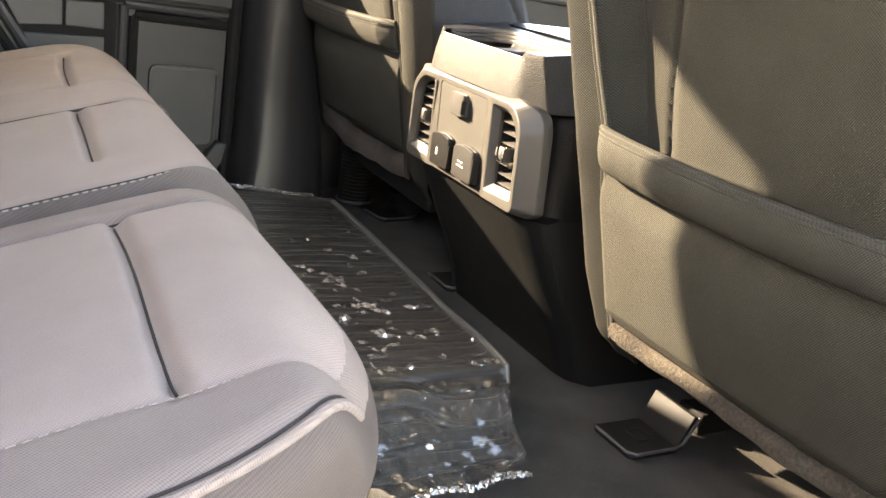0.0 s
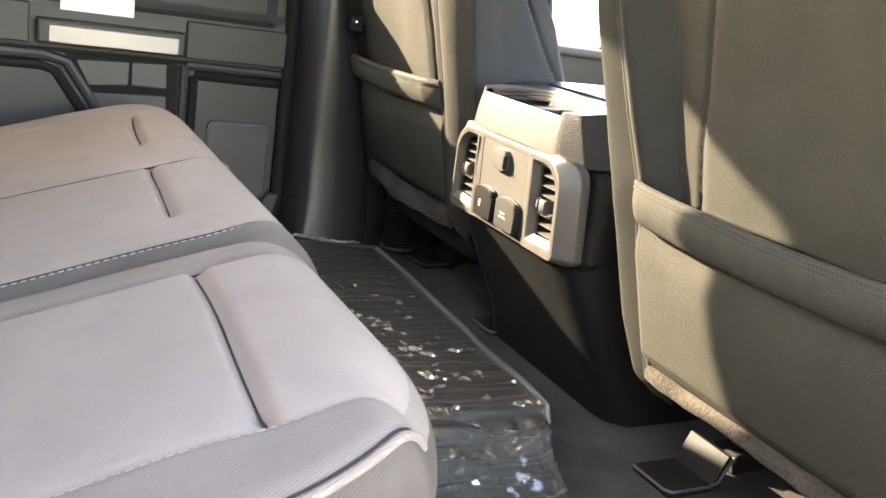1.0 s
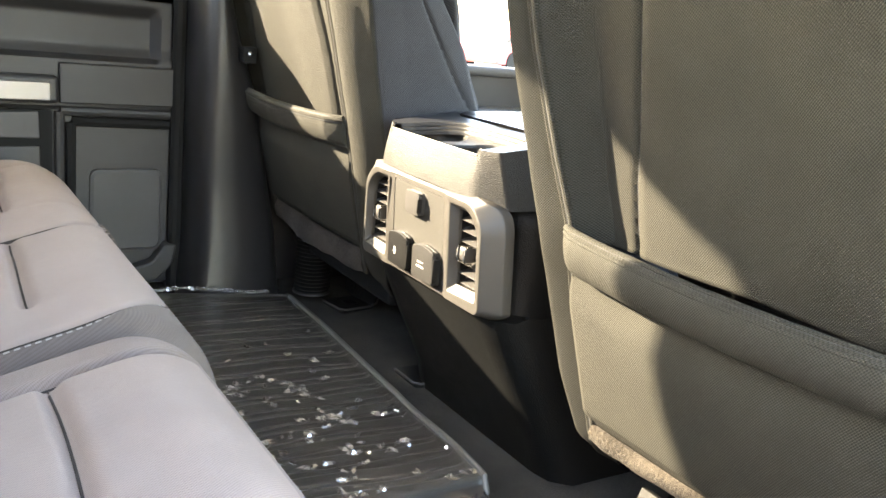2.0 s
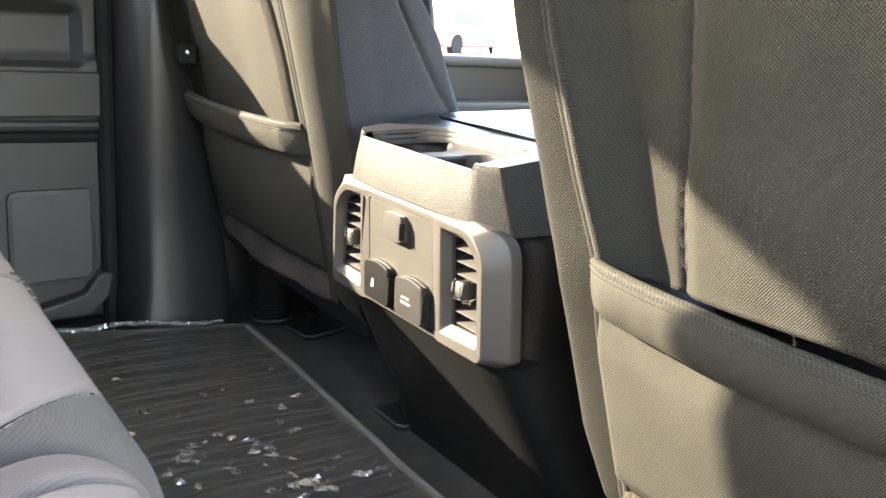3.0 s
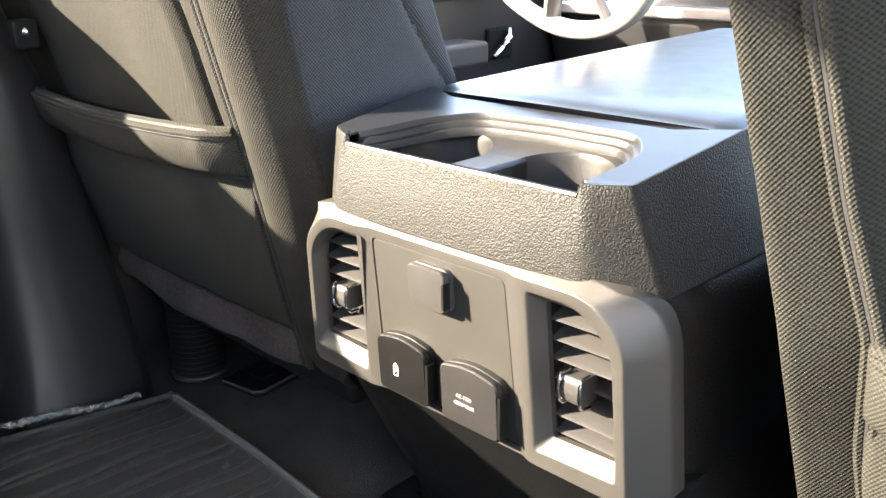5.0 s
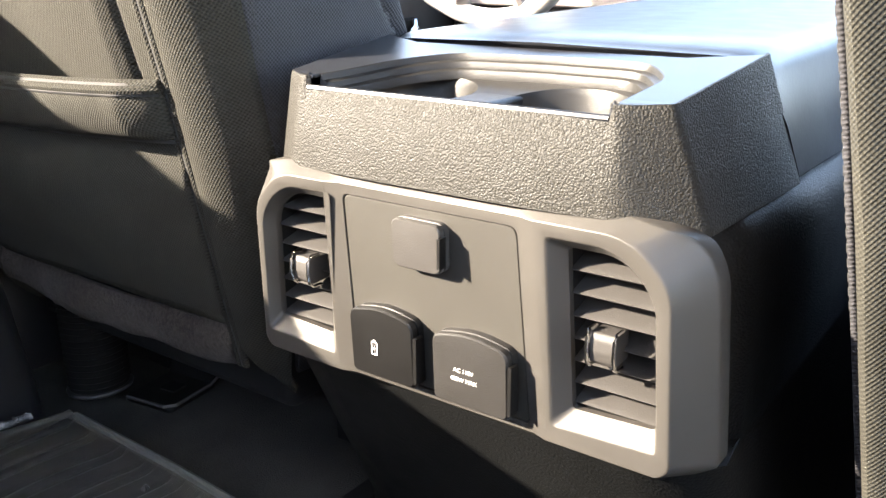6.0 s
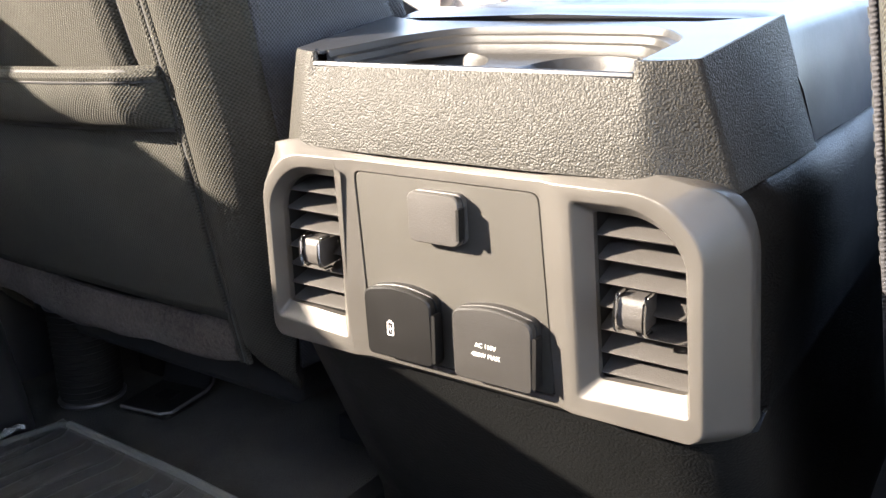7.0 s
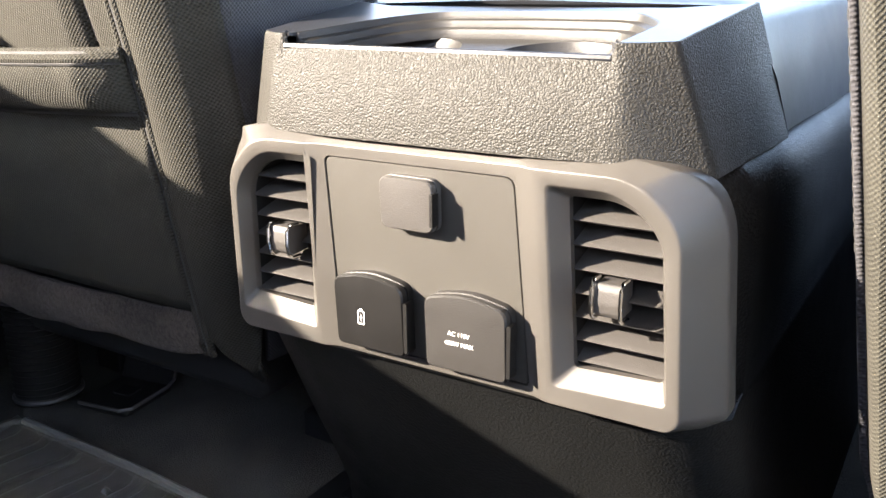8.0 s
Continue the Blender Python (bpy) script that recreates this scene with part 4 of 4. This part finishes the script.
for O, q in ((OPEN_R, 1), (OPEN_L, -1)):
    b = bmesh.new()
    rings(b, [fx(FX + 0.014, O), fx(0.110, O)], cap_last=True)
    duct = part("vent_duct", b, BLACK, bez)
    y0, y1 = min(y for y, _ in O), max(y for y, _ in O)
    for z in (0.346, 0.3325, 0.319, 0.3055, 0.292, 0.2785, 0.2660):
        row = [y for y, zz in O if abs(zz - z) < 0.012] or [y0, y1]
        ya, yb = max(y0, min(min(row), y1 - 0.03)), y1
        if q < 0:
            ya, yb = y0, min(y1, max(max(row), y0 + 0.03))
        sl = bmesh.new()
        X = lambda x, zz: lean(x, zz)
        prof = [(0.0062, z - 0.0030), (0.0080, z - 0.0042), (0.0300, z + 0.0030), (0.0300, z + 0.0044), (0.0085, z - 0.0014)]
        rings(sl, [[(X(a, c), y, c) for a, c in prof] for y in (ya, yb)], cap_first=True, cap_last=True)
        part("slat", sl, SLAT, bez)
    yc = -0.1115 if q > 0 else 0.1085
    tab = bmesh.new()
    prof = [(0.012, 0.3135), (-0.0040, 0.3145), (-0.0062, 0.3110), (-0.0070, 0.3040), (-0.0062, 0.2985), (-0.0035, 0.2955), (0.012, 0.2965)]
    plate(tab, [(lean(x, z), z) for x, z in rounded(prof, 0.0012, 3)], "y", yc - 0.0072, yc + 0.0072)
    tb = part("vent_tab", tab, SLAT, bez, bevel=0.0006)
    for e in (-1, 1):
        ch = bmesh.new()
        tube(ch, [(lean(x - 0.0008, z), yc + e * 0.0078, z) for x, z in ((0.004, 0.3155), (-0.0040, 0.3158), (-0.0068, 0.3125), (-0.0078, 0.3040), (-0.0068, 0.2975), (-0.0035, 0.2945), (0.004, 0.2945))], 0.0011, 6)
        part("tab_edge", ch, CHROME, tb, "chrome edging")

b = bmesh.new()
small = lambda k: [(0.0015 + (y - 0.0015) * k, 0.304 + (z - 0.304) * k) for y, z in CENTRE]
rings(b, [fx(FX + 0.0062, small(0.986)), fx(FX + 0.0044, small(0.985)), fx(FX + 0.0040, small(0.980))], cap_last=True)
part("socket_panel", b, PANEL, bez, "matt grey-bronze socket field")


def cover(name, loop, deep, material, label, step_in=0.0018):
    """A hinged socket cover: stepped base ring and a slightly domed lid."""
    b = bmesh.new()
    x0 = FX + 0.004
    cy_, cz_ = sum(y for y, _ in loop) / len(loop), sum(z for _, z in loop) / len(loop)
    sc_ = lambda k: [(cy_ + (y - cy_) * k, cz_ + (z - cz_) * k) for y, z in loop]
    rings(b, [fx(x0, sc_(1.0)), fx(x0 - deep * 0.42, sc_(1.0)), fx(x0 - deep * 0.45, sc_(0.965)), fx(x0 - deep * 0.55, sc_(0.965)),
              fx(x0 - deep * 0.58, sc_(1.0)), fx(x0 - deep * 0.90, sc_(0.995)), fx(x0 - deep, sc_(0.955)), fx(x0 - deep * 1.04, sc_(0.6))], cap_last=True)
    return part(name, b, material, bez, label)


cap = cover("outlet_cap", rounded(rect(-0.0115, 0.0245, 0.3275, 0.3580), 0.006), 0.0092, CAP, "square grey power outlet cap")
b = bmesh.new()
plate(b, rect(-0.0126, -0.0108, 0.3325, 0.3510), "x", lean(FX - 0.0075, 0.342), lean(FX - 0.001, 0.342))
part("hinge", b, COVER, cap)
arch = lambda y0, y1, z0, z1: rounded([(y0, z0), (y1, z0), (y1, z1 - 0.004), ((y0 + y1) / 2, z1 + 0.0015), (y0, z1 - 0.004)], [0.004, 0.004, 0.006, 0.05, 0.006], 5)
usb = cover("usb_cover", arch(0.0105, 0.0615, 0.2475, 0.2955), 0.0115, COVER, "black charging port cover with battery sign")
acc = cover("mains_cover", arch(-0.0575, -0.0040, 0.2470, 0.2945), 0.0115, COVER_GREY, "dark grey mains socket cover with white lettering")
for host, y in ((usb, 0.0092), (acc, -0.0588)):
    b = bmesh.new()
    plate(b, rounded(rect(y - 0.0012, y + 0.0012, 0.2520, 0.2830), 0.001), "x", lean(FX - 0.0080, 0.27), lean(FX - 0.0005, 0.27))
    part("hinge", b, COVER, host)


def writing(text, size, y, z, x, parent):
    """Raised print on a face that looks to the rear."""
    cu = bpy.data.curves.new("lettering", "FONT")
    cu.body, cu.size, cu.align_x, cu.align_y, cu.extrude, cu.offset = text, size, "CENTER", "CENTER", 0.00010, 0.0
    tmp = bpy.data.objects.new("lettering", cu)
    scene.collection.objects.link(tmp)
    me = bpy.data.meshes.new_from_object(tmp.evaluated_get(bpy.context.evaluated_depsgraph_get()))
    bpy.data.objects.remove(tmp)
    b = bmesh.new()
    b.from_mesh(me)
    turn = Matrix(((0, 0, -1, x), (-1, 0, 0, y), (0, 1, 0, z), (0, 0, 0, 1)))
    bmesh.ops.transform(b, matrix=turn, verts=b.verts)
    return part("lettering", b, WHITE_INK, parent, "white lettering", smooth=False)


writing("AC 110V", 0.0038, -0.0275, 0.2715, lean(FX - 0.0083, 0.2715), acc)
writing("400W MAX", 0.0038, -0.0275, 0.2655, lean(FX - 0.0083, 0.2655), acc)
# battery sign
b = bmesh.new()
xs = lean(FX - 0.0083, 0.27)
o, i_ = rounded(rect(0.0385, 0.0435, 0.2640, 0.2730), 0.001), rounded(rect(0.0392, 0.0428, 0.2647, 0.2723), 0.0006)
rings(b, [[(xs, y, z) for y, z in o], [(xs, y, z) for y, z in i_]])
plate(b, rect(0.0400, 0.0420, 0.2732, 0.2740), "x", xs, xs + 0.0002)
plate(b, [(0.0402, 0.2680), (0.0411, 0.2680), (0.0406, 0.2655), (0.0418, 0.2690), (0.0410, 0.2690), (0.0414, 0.2712)], "x", xs, xs + 0.0002)
part("battery_sign", b, WHITE_INK, usb, "white battery sign", smooth=False)

# collar over the bezel, grained: front, two corner facets and two sides
RISE_K = 0.135


def hz(x):
    """Height of the deck, which climbs towards the lid."""
    return 0.4325 + RISE_K * max(0.0, x - 0.01)


def mirrored(half, radius):
    pts = [*half, *[(x, -y) for x, y in reversed(half)]]
    return rounded(pts, [*radius, *reversed(radius)], 5)


LOW = mirrored([(0.164, -0.1590), (0.0215, -0.1535), (-0.0055, -0.1165), (-0.0105, -0.060)], [0.0, 0.0045, 0.010, 0.02])
TOP = mirrored([(0.130, -0.1415), (0.0140, -0.1325), (0.0005, -0.1075), (-0.0005, -0.060)], [0.0, 0.0040, 0.006, 0.02])


def rim_z(y, x):
    return 0.4250 + (hz(x) - 0.4250) * step(0.1035, 0.1062, abs(y))


counts = [14 if abs(d[1] - c[1]) > 0.006 and max(abs(c[1]), abs(d[1])) < 0.125 else 1 for c, d in zip(TOP, TOP[1:])]
spread = lambda L: [(a[0] + (c[0] - a[0]) * k / n, a[1] + (c[1] - a[1]) * k / n) for a, c, n in zip(L, L[1:], counts) for k in range(n)] + [L[-1]]
LOW, TOP = spread(LOW), spread(TOP)
low_z = lambda y: 0.3750 - 0.0075 * step(0.10, 0.152, abs(y))
b = bmesh.new()
loops = []
for k in (0.0, 0.012, 0.03, 0.1, 0.2, 0.3, 0.4, 0.5, 0.6, 0.7, 0.8, 0.9, 0.97):
    out = 0.0022 * math.sin(math.pi * k) - 0.0016 * (k < 0.01)
    loops.append([((1 - k) * a[0] + k * c[0] - out * step(0.15, 0.10, abs(a[1])), ((1 - k) * a[1] + k * c[1]) * (1 + 0.3 * out), (1 - k) * low_z(a[1]) + k * (rim_z(c[1], c[0]) - 0.0005)) for a, c in zip(LOW, TOP)])
loops.append([(c[0] + 0.0006, c[1] * 0.998, rim_z(c[1], c[0]) + 0.0002) for c in TOP])
loops.append([(c[0] + 0.0022, c[1] * 0.986, rim_z(c[1], c[0]) + 0.0006) for c in TOP])
rings(b, loops, closed=False)
part("collar", b, LEATHER, con, angle=28)
# smooth lip along the tray's open front, with its two small end posts
b = bmesh.new()
tube(b, [(0.0022, y, 0.4252) for y in np.linspace(-0.1035, 0.1045, 30)], 0.0022, 8)
for y in (-0.1045, 0.1055):
    tube(b, [(0.0026, y, 0.4245), (0.0030, y, 0.4300), (0.0060, y * 1.004, hz(0.01) + 0.0006)], 0.0017, 8)
part("tray_lip", b, DECK, con, "smooth satin lip")

# deck and stepped tray with two cups
HEX = [(0.004, -0.1045), (0.014, -0.1050), (0.062, -0.1085), (0.091, -0.0870), (0.092, -0.02), (0.086, 0.050), (0.060, 0.078), (0.022, 0.0960), (0.010, 0.1040), (0.004, 0.1050)]
hexr = rounded(HEX, [0.002, 0.002, 0.012, 0.014, 0.014, 0.012, 0.014, 0.008, 0.002, 0.002], 4)
b = bmesh.new()
edge_half = [(0.0030, 0.1090), (0.0050, 0.1150), (0.0150, 0.1312), (0.126, 0.1400), (0.108, 0.1000)]
deck = [*hexr, *edge_half, *[(x, -y) for x, y in reversed(edge_half)]]
fill(b, [(x, y, hz(x) + 0.0004) for x, y in deck], [])
part("deck", b, DECK, con, "smooth blue-grey deck", thick=-0.002, smooth=False)
mid_x, mid_y = 0.050, 0.0


def inset(k):
    return [(mid_x + (x - mid_x) * k if x > 0.02 else x, mid_y + (y - mid_y) * k) for x, y in hexr]


steps = ((1.0, 0.0), (0.992, 0.0006), (0.985, 0.0042), (0.955, 0.0050), (0.947, 0.0056), (0.940, 0.0092), (0.910, 0.0100), (0.902, 0.0106), (0.895, 0.0150))
loops = [[(x, y, min(hz(x) + 0.0004 - d, 0.4250 if x < 0.011 else 9)) for x, y in inset(k)] for k, d in steps]
b = bmesh.new()
rings(b, loops)
floor_z = lambda x: hz(x) - 0.0150
CUPS = ((0.0510, 0.046, 0.036), (-0.0540, 0.046, 0.036))
cups = [[(cx + r * math.cos(a), yc + 0.039 * math.sin(a)) for a in np.linspace(0, 2 * math.pi, 36, endpoint=False)] for yc, cx, r in CUPS]
flo = [(x, y, min(z, floor_z(x)) - 0.0004) for x, y, z in loops[-1]]
rings(b, [loops[-1], flo])
fill(b, flo, [[(x, y, floor_z(x)) for x, y in c] for c in cups])
for c, (yc, cx, _) in zip(cups, CUPS):
    g = lambda k, z: [(cx + (x - cx) * k, yc + (y - yc) * k, z if z < 0.40 else floor_z(x) - (1 - k) * 0.12) for x, y in c]
    rings(b, [g(1, 0.42), g(0.99, 0.42), g(0.965, 0.42), g(0.955, 0.395), g(0.92, 0.345), g(0.85, 0.340)], cap_last=True)
tray = part("cup_tray", b, TRAY, con, "dark stepped tray with two cup wells", angle=32)
b = bmesh.new()
plate(b, rounded(rect(0.012, 0.080, -0.019, 0.012), 0.004), "z", 0.395, 0.4235)
part("divider", b, TRAY, tray, bevel=0.003)

# lid: its rear edge overhangs a dark gap, the cloth-like skin wraps over both sides
def lid_loop(x):
    t = step(0.118, 0.132, x)
    w = 0.1405 + 0.003 * step(0.12, 0.3, x)
    top = 0.4515 + 0.018 * (x - 0.12) - 0.004 * (1 - t)
    prof = [(-w - 0.0175, 0.372), (-w - 0.0115, 0.405), (-w - 0.002, top - 0.016), (-w + 0.003, top - 0.007), (-w + 0.010, top - 0.002), (-w + 0.020, top), (0.0, top + 0.003)]
    prof += [(-y, z) for y, z in prof[-2::-1]]
    return [(x - 0.010 + (0.52 * max(0.0, top - z - 0.004) + 0.018 * min(1.0, abs(y) / 0.14) ** 4) * step(0.34, 0.14, x), y, z) for y, z in prof]
b = bmesh.new()
rings(b, [lid_loop(x) for x in (0.1180, 0.1195, 0.124, 0.132, 0.18, 0.26, 0.36, 0.46, 0.55, 0.60)], cap_first=True, cap_last=True)
part("armrest_lid", b, LID, con, "blue-grey padded armrest lid", angle=50)
b = bmesh.new()
rings(b, [[(x0, -w, z), (x1, -w, z), (x1, w, z), (x0, w, z)] for x0, x1, w, z in ((0.150, 0.215, 0.1560, 0.370), (0.130, 0.180, 0.1475, 0.410), (0.104, 0.150, 0.1370, 0.4425))], cap_first=True, cap_last=True)
part("lid_gap", b, BLACK, con)
b = bmesh.new()
box(b, 0.60, 0.97, -0.13, 0.13, 0.37, 0.445)
part("front_tray", b, DARK, con, bevel=0.01)

# ---- floor mat in its bag ----
mat = thing("floor_mat", (-0.17, 0.2, 0.0), "black ribbed rubber floor mat on the carpet", "floor mat")
MX0, MY0, MY1 = -0.46, -0.335, 0.60


def mat_z(x, y):
    z = 0.028
    z += 0.013 * step(0.05, -0.15, y)
    drop = step(-0.205, -0.30, y)
    corner = step(-0.16, -0.08, x)
    z = z * (1 - drop * 0.85) + 0.0
    z -= 0.020 * corner * step(-0.195, -0.205, y)
    return max(z, 0.006)


def mat_edge(y):
    """The mat's edge towards the seats."""
    return lerp([(-0.36, -0.058), (-0.29, -0.034), (-0.209, 0.003), (0.067, 0.030), (0.367, 0.044), (0.60, 0.047)], y)


def mat_top(u, v):
    y = MY0 + (MY1 - MY0) * v
    x = MX0 + (mat_edge(y) - MX0) * u
    y -= 0.25 * (x + 0.20) * step(0.2, 0.6, y)
    z = mat_z(x, y)
    lip = max(ridge(u - 1.0, 0.016), ridge(v - 1.0, 0.012) * 0.8)
    z += 0.008 * lip
    k = y + 0.010 * math.sin(x * 9) + 0.010 * noise.noise(Vector((x * 7, y * 7, 6)))
    ph, row = (k / 0.046) % 1.0, math.floor(k / 0.046)
    wide = 0.6 + 0.7 * noise.noise(Vector((x * 6, row * 3.1, 2)))
    cut = ridge(ph - 0.30, 0.055) + max(0.0, min(1.0, wide)) * ridge(ph - 0.62 - 0.06 * math.sin(x * 31 + row), 0.050)
    z -= 0.0125 * min(1.0, cut) * step(0.985, 0.94, u) * step(1.0, 0.965, v)
    return (x, y, z)


b = bmesh.new()
sheet(b, mat_top, 70, 620)
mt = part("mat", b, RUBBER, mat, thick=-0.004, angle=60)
mt.data.materials.append(RUBBER_GROOVE_SHADE)
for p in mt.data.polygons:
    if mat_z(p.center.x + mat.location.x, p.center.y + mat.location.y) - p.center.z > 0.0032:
        p.material_index = 1   # near-black rubber puts the grooves' shade into the colour
b = bmesh.new()
tube(b, [Vector(mat_top(1.0, v)) + Vector((-0.002, 0, 0.001)) for v in np.linspace(0.137, 0.985, 70)], 0.0045, 8)
part("rim", b, RUBBER_RIM, mat)

bag = thing("plastic_bag", (-0.17, 0.2, 0.0), "clear crinkled plastic bag wrapped round the mat", "plastic bag")
END_Y = -0.207   # where the bag's slack end begins


def bag_top(u, v):
    """Film stretched over the mat."""
    y = END_Y + (MY1 - END_Y + 0.015) * v
    x = MX0 - 0.01 + (mat_edge(y) - MX0 + 0.02) * u
    y -= 0.25 * (x + 0.20) * step(0.2, 0.6, y)
    top = mat_z(x, y) + 0.0065
    edge = step(0.0, 0.03, 1 - u) * step(0.0, 0.02, 1 - v)
    fold = lambda k, o: 1 - 2 * abs(noise.noise(Vector((x * k + y * k * 0.4, y * k - x * k * 0.3, o))))
    crink = 0.0004 * fold(60, 2) + 0.0015 * fold(130, 5) * step(0.05, 0.25, noise.noise(Vector((x * 9, y * 9, 3))))
    hang = 0.012 * noise.noise(Vector((x * 20, y * 20, 8)))
    return (x + hang * (1 - edge), y, 0.003 + (top - 0.003) * edge + max(-0.004, crink) * (0.35 + 0.65 * edge) + 0.001)


b = bmesh.new()
sheet(b, bag_top, 160, 320)
part("film", b, FILM, bag, angle=50)

# slack crumpled end, hanging over the bent mat to the carpet
rng = random.Random(4)


def bag_end(u, v):
    y = END_Y - (0.148 + 0.012 * math.sin(math.pi * u)) * v
    x = MX0 - 0.01 + (mat_edge(y) - MX0 + 0.012) * u
    z = 0.0400 * (1 - step(0.05, 1.0, v)) * (1 - 0.85 * step(0.97, 1.0, u)) + 0.006
    jag = 0.0024 * step(0.0, 0.25, v)
    z += 0.005 * step(0.0, 0.3, v) * (0.5 - 2 * abs(noise.noise(Vector((x * 75, y * 30 + x * 20, 4)))))
    z += 0.010 * step(0.0, 0.3, v) * (0.6 - 2 * abs(noise.noise(Vector((x * 26, y * 18, 1)))))
    if 0.0 < v:
        x, y, z = x + rng.uniform(-jag, jag), y + rng.uniform(-jag, jag), max(mat_z(x, y) + 0.003, z + rng.uniform(-jag, jag) * 0.9)
    return (x, y, z)


b = bmesh.new()
sheet(b, bag_end, 100, 36)
bmesh.ops.triangulate(b, faces=b.faces)
part("crumpled_end", b, FILM_END, bag, "crumpled shiny slack end", angle=50)
# hem of the end, gathered on the carpet, and the gathered far edge


def gathered(line, wide, jag):
    """A crumpled ribbon of film along a line."""
    b = bmesh.new()
    n = len(line)
    sheet(b, lambda u, v: Vector(line[round(u * (n - 1))]) + Vector((rng.uniform(-jag, jag), (v - 0.5) * wide + rng.uniform(-jag, jag), rng.uniform(0, 2.2 * jag) + 2 * jag * math.sin(math.pi * v))), n - 1, 5)
    bmesh.ops.triangulate(b, faces=b.faces)
    return part("gathered_edge", b, FILM_EDGE, bag, "gathered film edge whitened for its glints", smooth=False)


gathered([(-0.36 + 0.30 * t, END_Y - 0.148 - 0.012 * math.sin(math.pi * (0.2 + 0.75 * t)) + 0.004 * math.sin(23 * t), 0.004) for t in np.linspace(0, 1, 160)], 0.010, 0.0016)
gathered([(x, 0.616 - 0.25 * (x + 0.20) + 0.004 * math.sin(70 * x), 0.034 + 0.007 * ridge(x + 0.12, 0.05)) for x in np.linspace(-0.30, 0.015, 110)], 0.013, 0.0019)
# small sharp wrinkles added in the film, mirrored and whitened to stand in for glints
b = bmesh.new()
for _ in range(330):
    y = min(0.5, max(-0.18, rng.gauss(0.03, 0.14)))
    x = rng.uniform(-0.36, 0.01)
    if noise.noise(Vector((x * 16, y * 16, 7))) < -0.02:
        continue
    z = mat_z(x, y) + 0.0085
    a, n = rng.uniform(0, math.pi), rng.choice((1, 2, 3))
    d, e = Vector((math.cos(a), math.sin(a), 0)), Vector((-math.sin(a), math.cos(a), 0))
    for k in range(n):
        l, w, h = rng.uniform(0.004, 0.012), rng.uniform(0.002, 0.005), 0.0
        h = w * rng.uniform(0.2, 0.9)
        o = Vector((x, y, z)) + e * (k * 0.004) + d * rng.uniform(-0.004, 0.004)
        pts = [b.verts.new(o + q) for q in (-d * l - Vector((0, 0, 0.001)), e * w - Vector((0, 0, 0.001)), d * l - Vector((0, 0, 0.001)), -e * w - Vector((0, 0, 0.001)), Vector((0, 0, h)))]
        for i in range(4):
            b.faces.new((pts[i], pts[(i + 1) % 4], pts[4]))
tagged(part("creasing", b, FILM_GLINT, bag, smooth=False), "small creases added to the film as bright glints", kind="stuff")

# ---- outside ----
under = boxes((-3.2, 2.7, -0.86, 0.86, -0.55, -0.12))
tagged(part("truck_body", under, PAINT, None, bevel=0.05), "grey painted lower body of the truck", "truck body", kind="structure")

# Unseen wall, added to dim the skylight on the bench front.
lot = boxes((-9.0, -0.55, -2.45, -2.30, -0.80, 1.30))
tagged(part("wall_sky_block", lot, TRIM, None), "dark plain wall added out of view to cut skylight", "wall", kind="structure")

gr = bmesh.new()
bmesh.ops.create_grid(gr, x_segments=8, y_segments=8, size=400, matrix=pose(0, 0, -0.80))
ASPHALT = fuzzy("asphalt", (0.24, 0.235, 0.22), 40.0, 0.3)
tagged(part("ground", gr, ASPHALT, None), "pale sunlit asphalt of a car park", "ground", kind="structure")


def parked_car(x, y, turn, color, label):
    c = thing("parked_car", (x, y, -0.8), label, "car", "parked cars")
    m = Matrix.Translation((x, y, -0.8)) @ Matrix.Rotation(turn, 4, "Z")
    pm = plastic("car_paint", color, 0.25, bump=0.0)
    def put(bm):
        bmesh.ops.transform(bm, matrix=m, verts=bm.verts)
        return bm
    part("body", put(plate(bmesh.new(), rounded([(-2.2, 0.25), (2.2, 0.25), (2.25, 0.7), (1.3, 0.9), (-2.1, 0.95), (-2.25, 0.6)], 0.12), "y", -0.88, 0.88)), pm, c, bevel=0.06)
    cabin = part("cabin", put(plate(bmesh.new(), rounded([(1.2, 0.88), (0.45, 1.42), (-1.2, 1.45), (-1.9, 0.9)], 0.15), "y", -0.76, 0.76)), pm, c, bevel=0.08)
    for q in (-1, 1):
        part("side_window", put(plate(bmesh.new(), rounded([(0.95, 0.93), (0.40, 1.34), (-1.1, 1.36), (-1.6, 0.95)], 0.08), "y", q * 0.765 - 0.004, q * 0.765 + 0.004)), DARK, cabin)
        for wx in (-1.35, 1.4):
            w = bmesh.new()
            bmesh.ops.create_cone(w, cap_ends=True, segments=24, radius1=0.33, radius2=0.33, depth=0.22, matrix=pose(wx, q * 0.80, 0.33, 90, 0, 0))
            part("wheel", put(w), BLACK, c)
    return c


parked_car(17.0, 23.0, 0.4, (0.50, 0.10, 0.10), "red saloon parked across the lot")
parked_car(13.5, 14.0, 0.5, (0.75, 0.75, 0.74), "white car parked across the lot")
parked_car(15.5, 5.0, 1.5, (0.75, 0.75, 0.74), "white car parked across the lot")
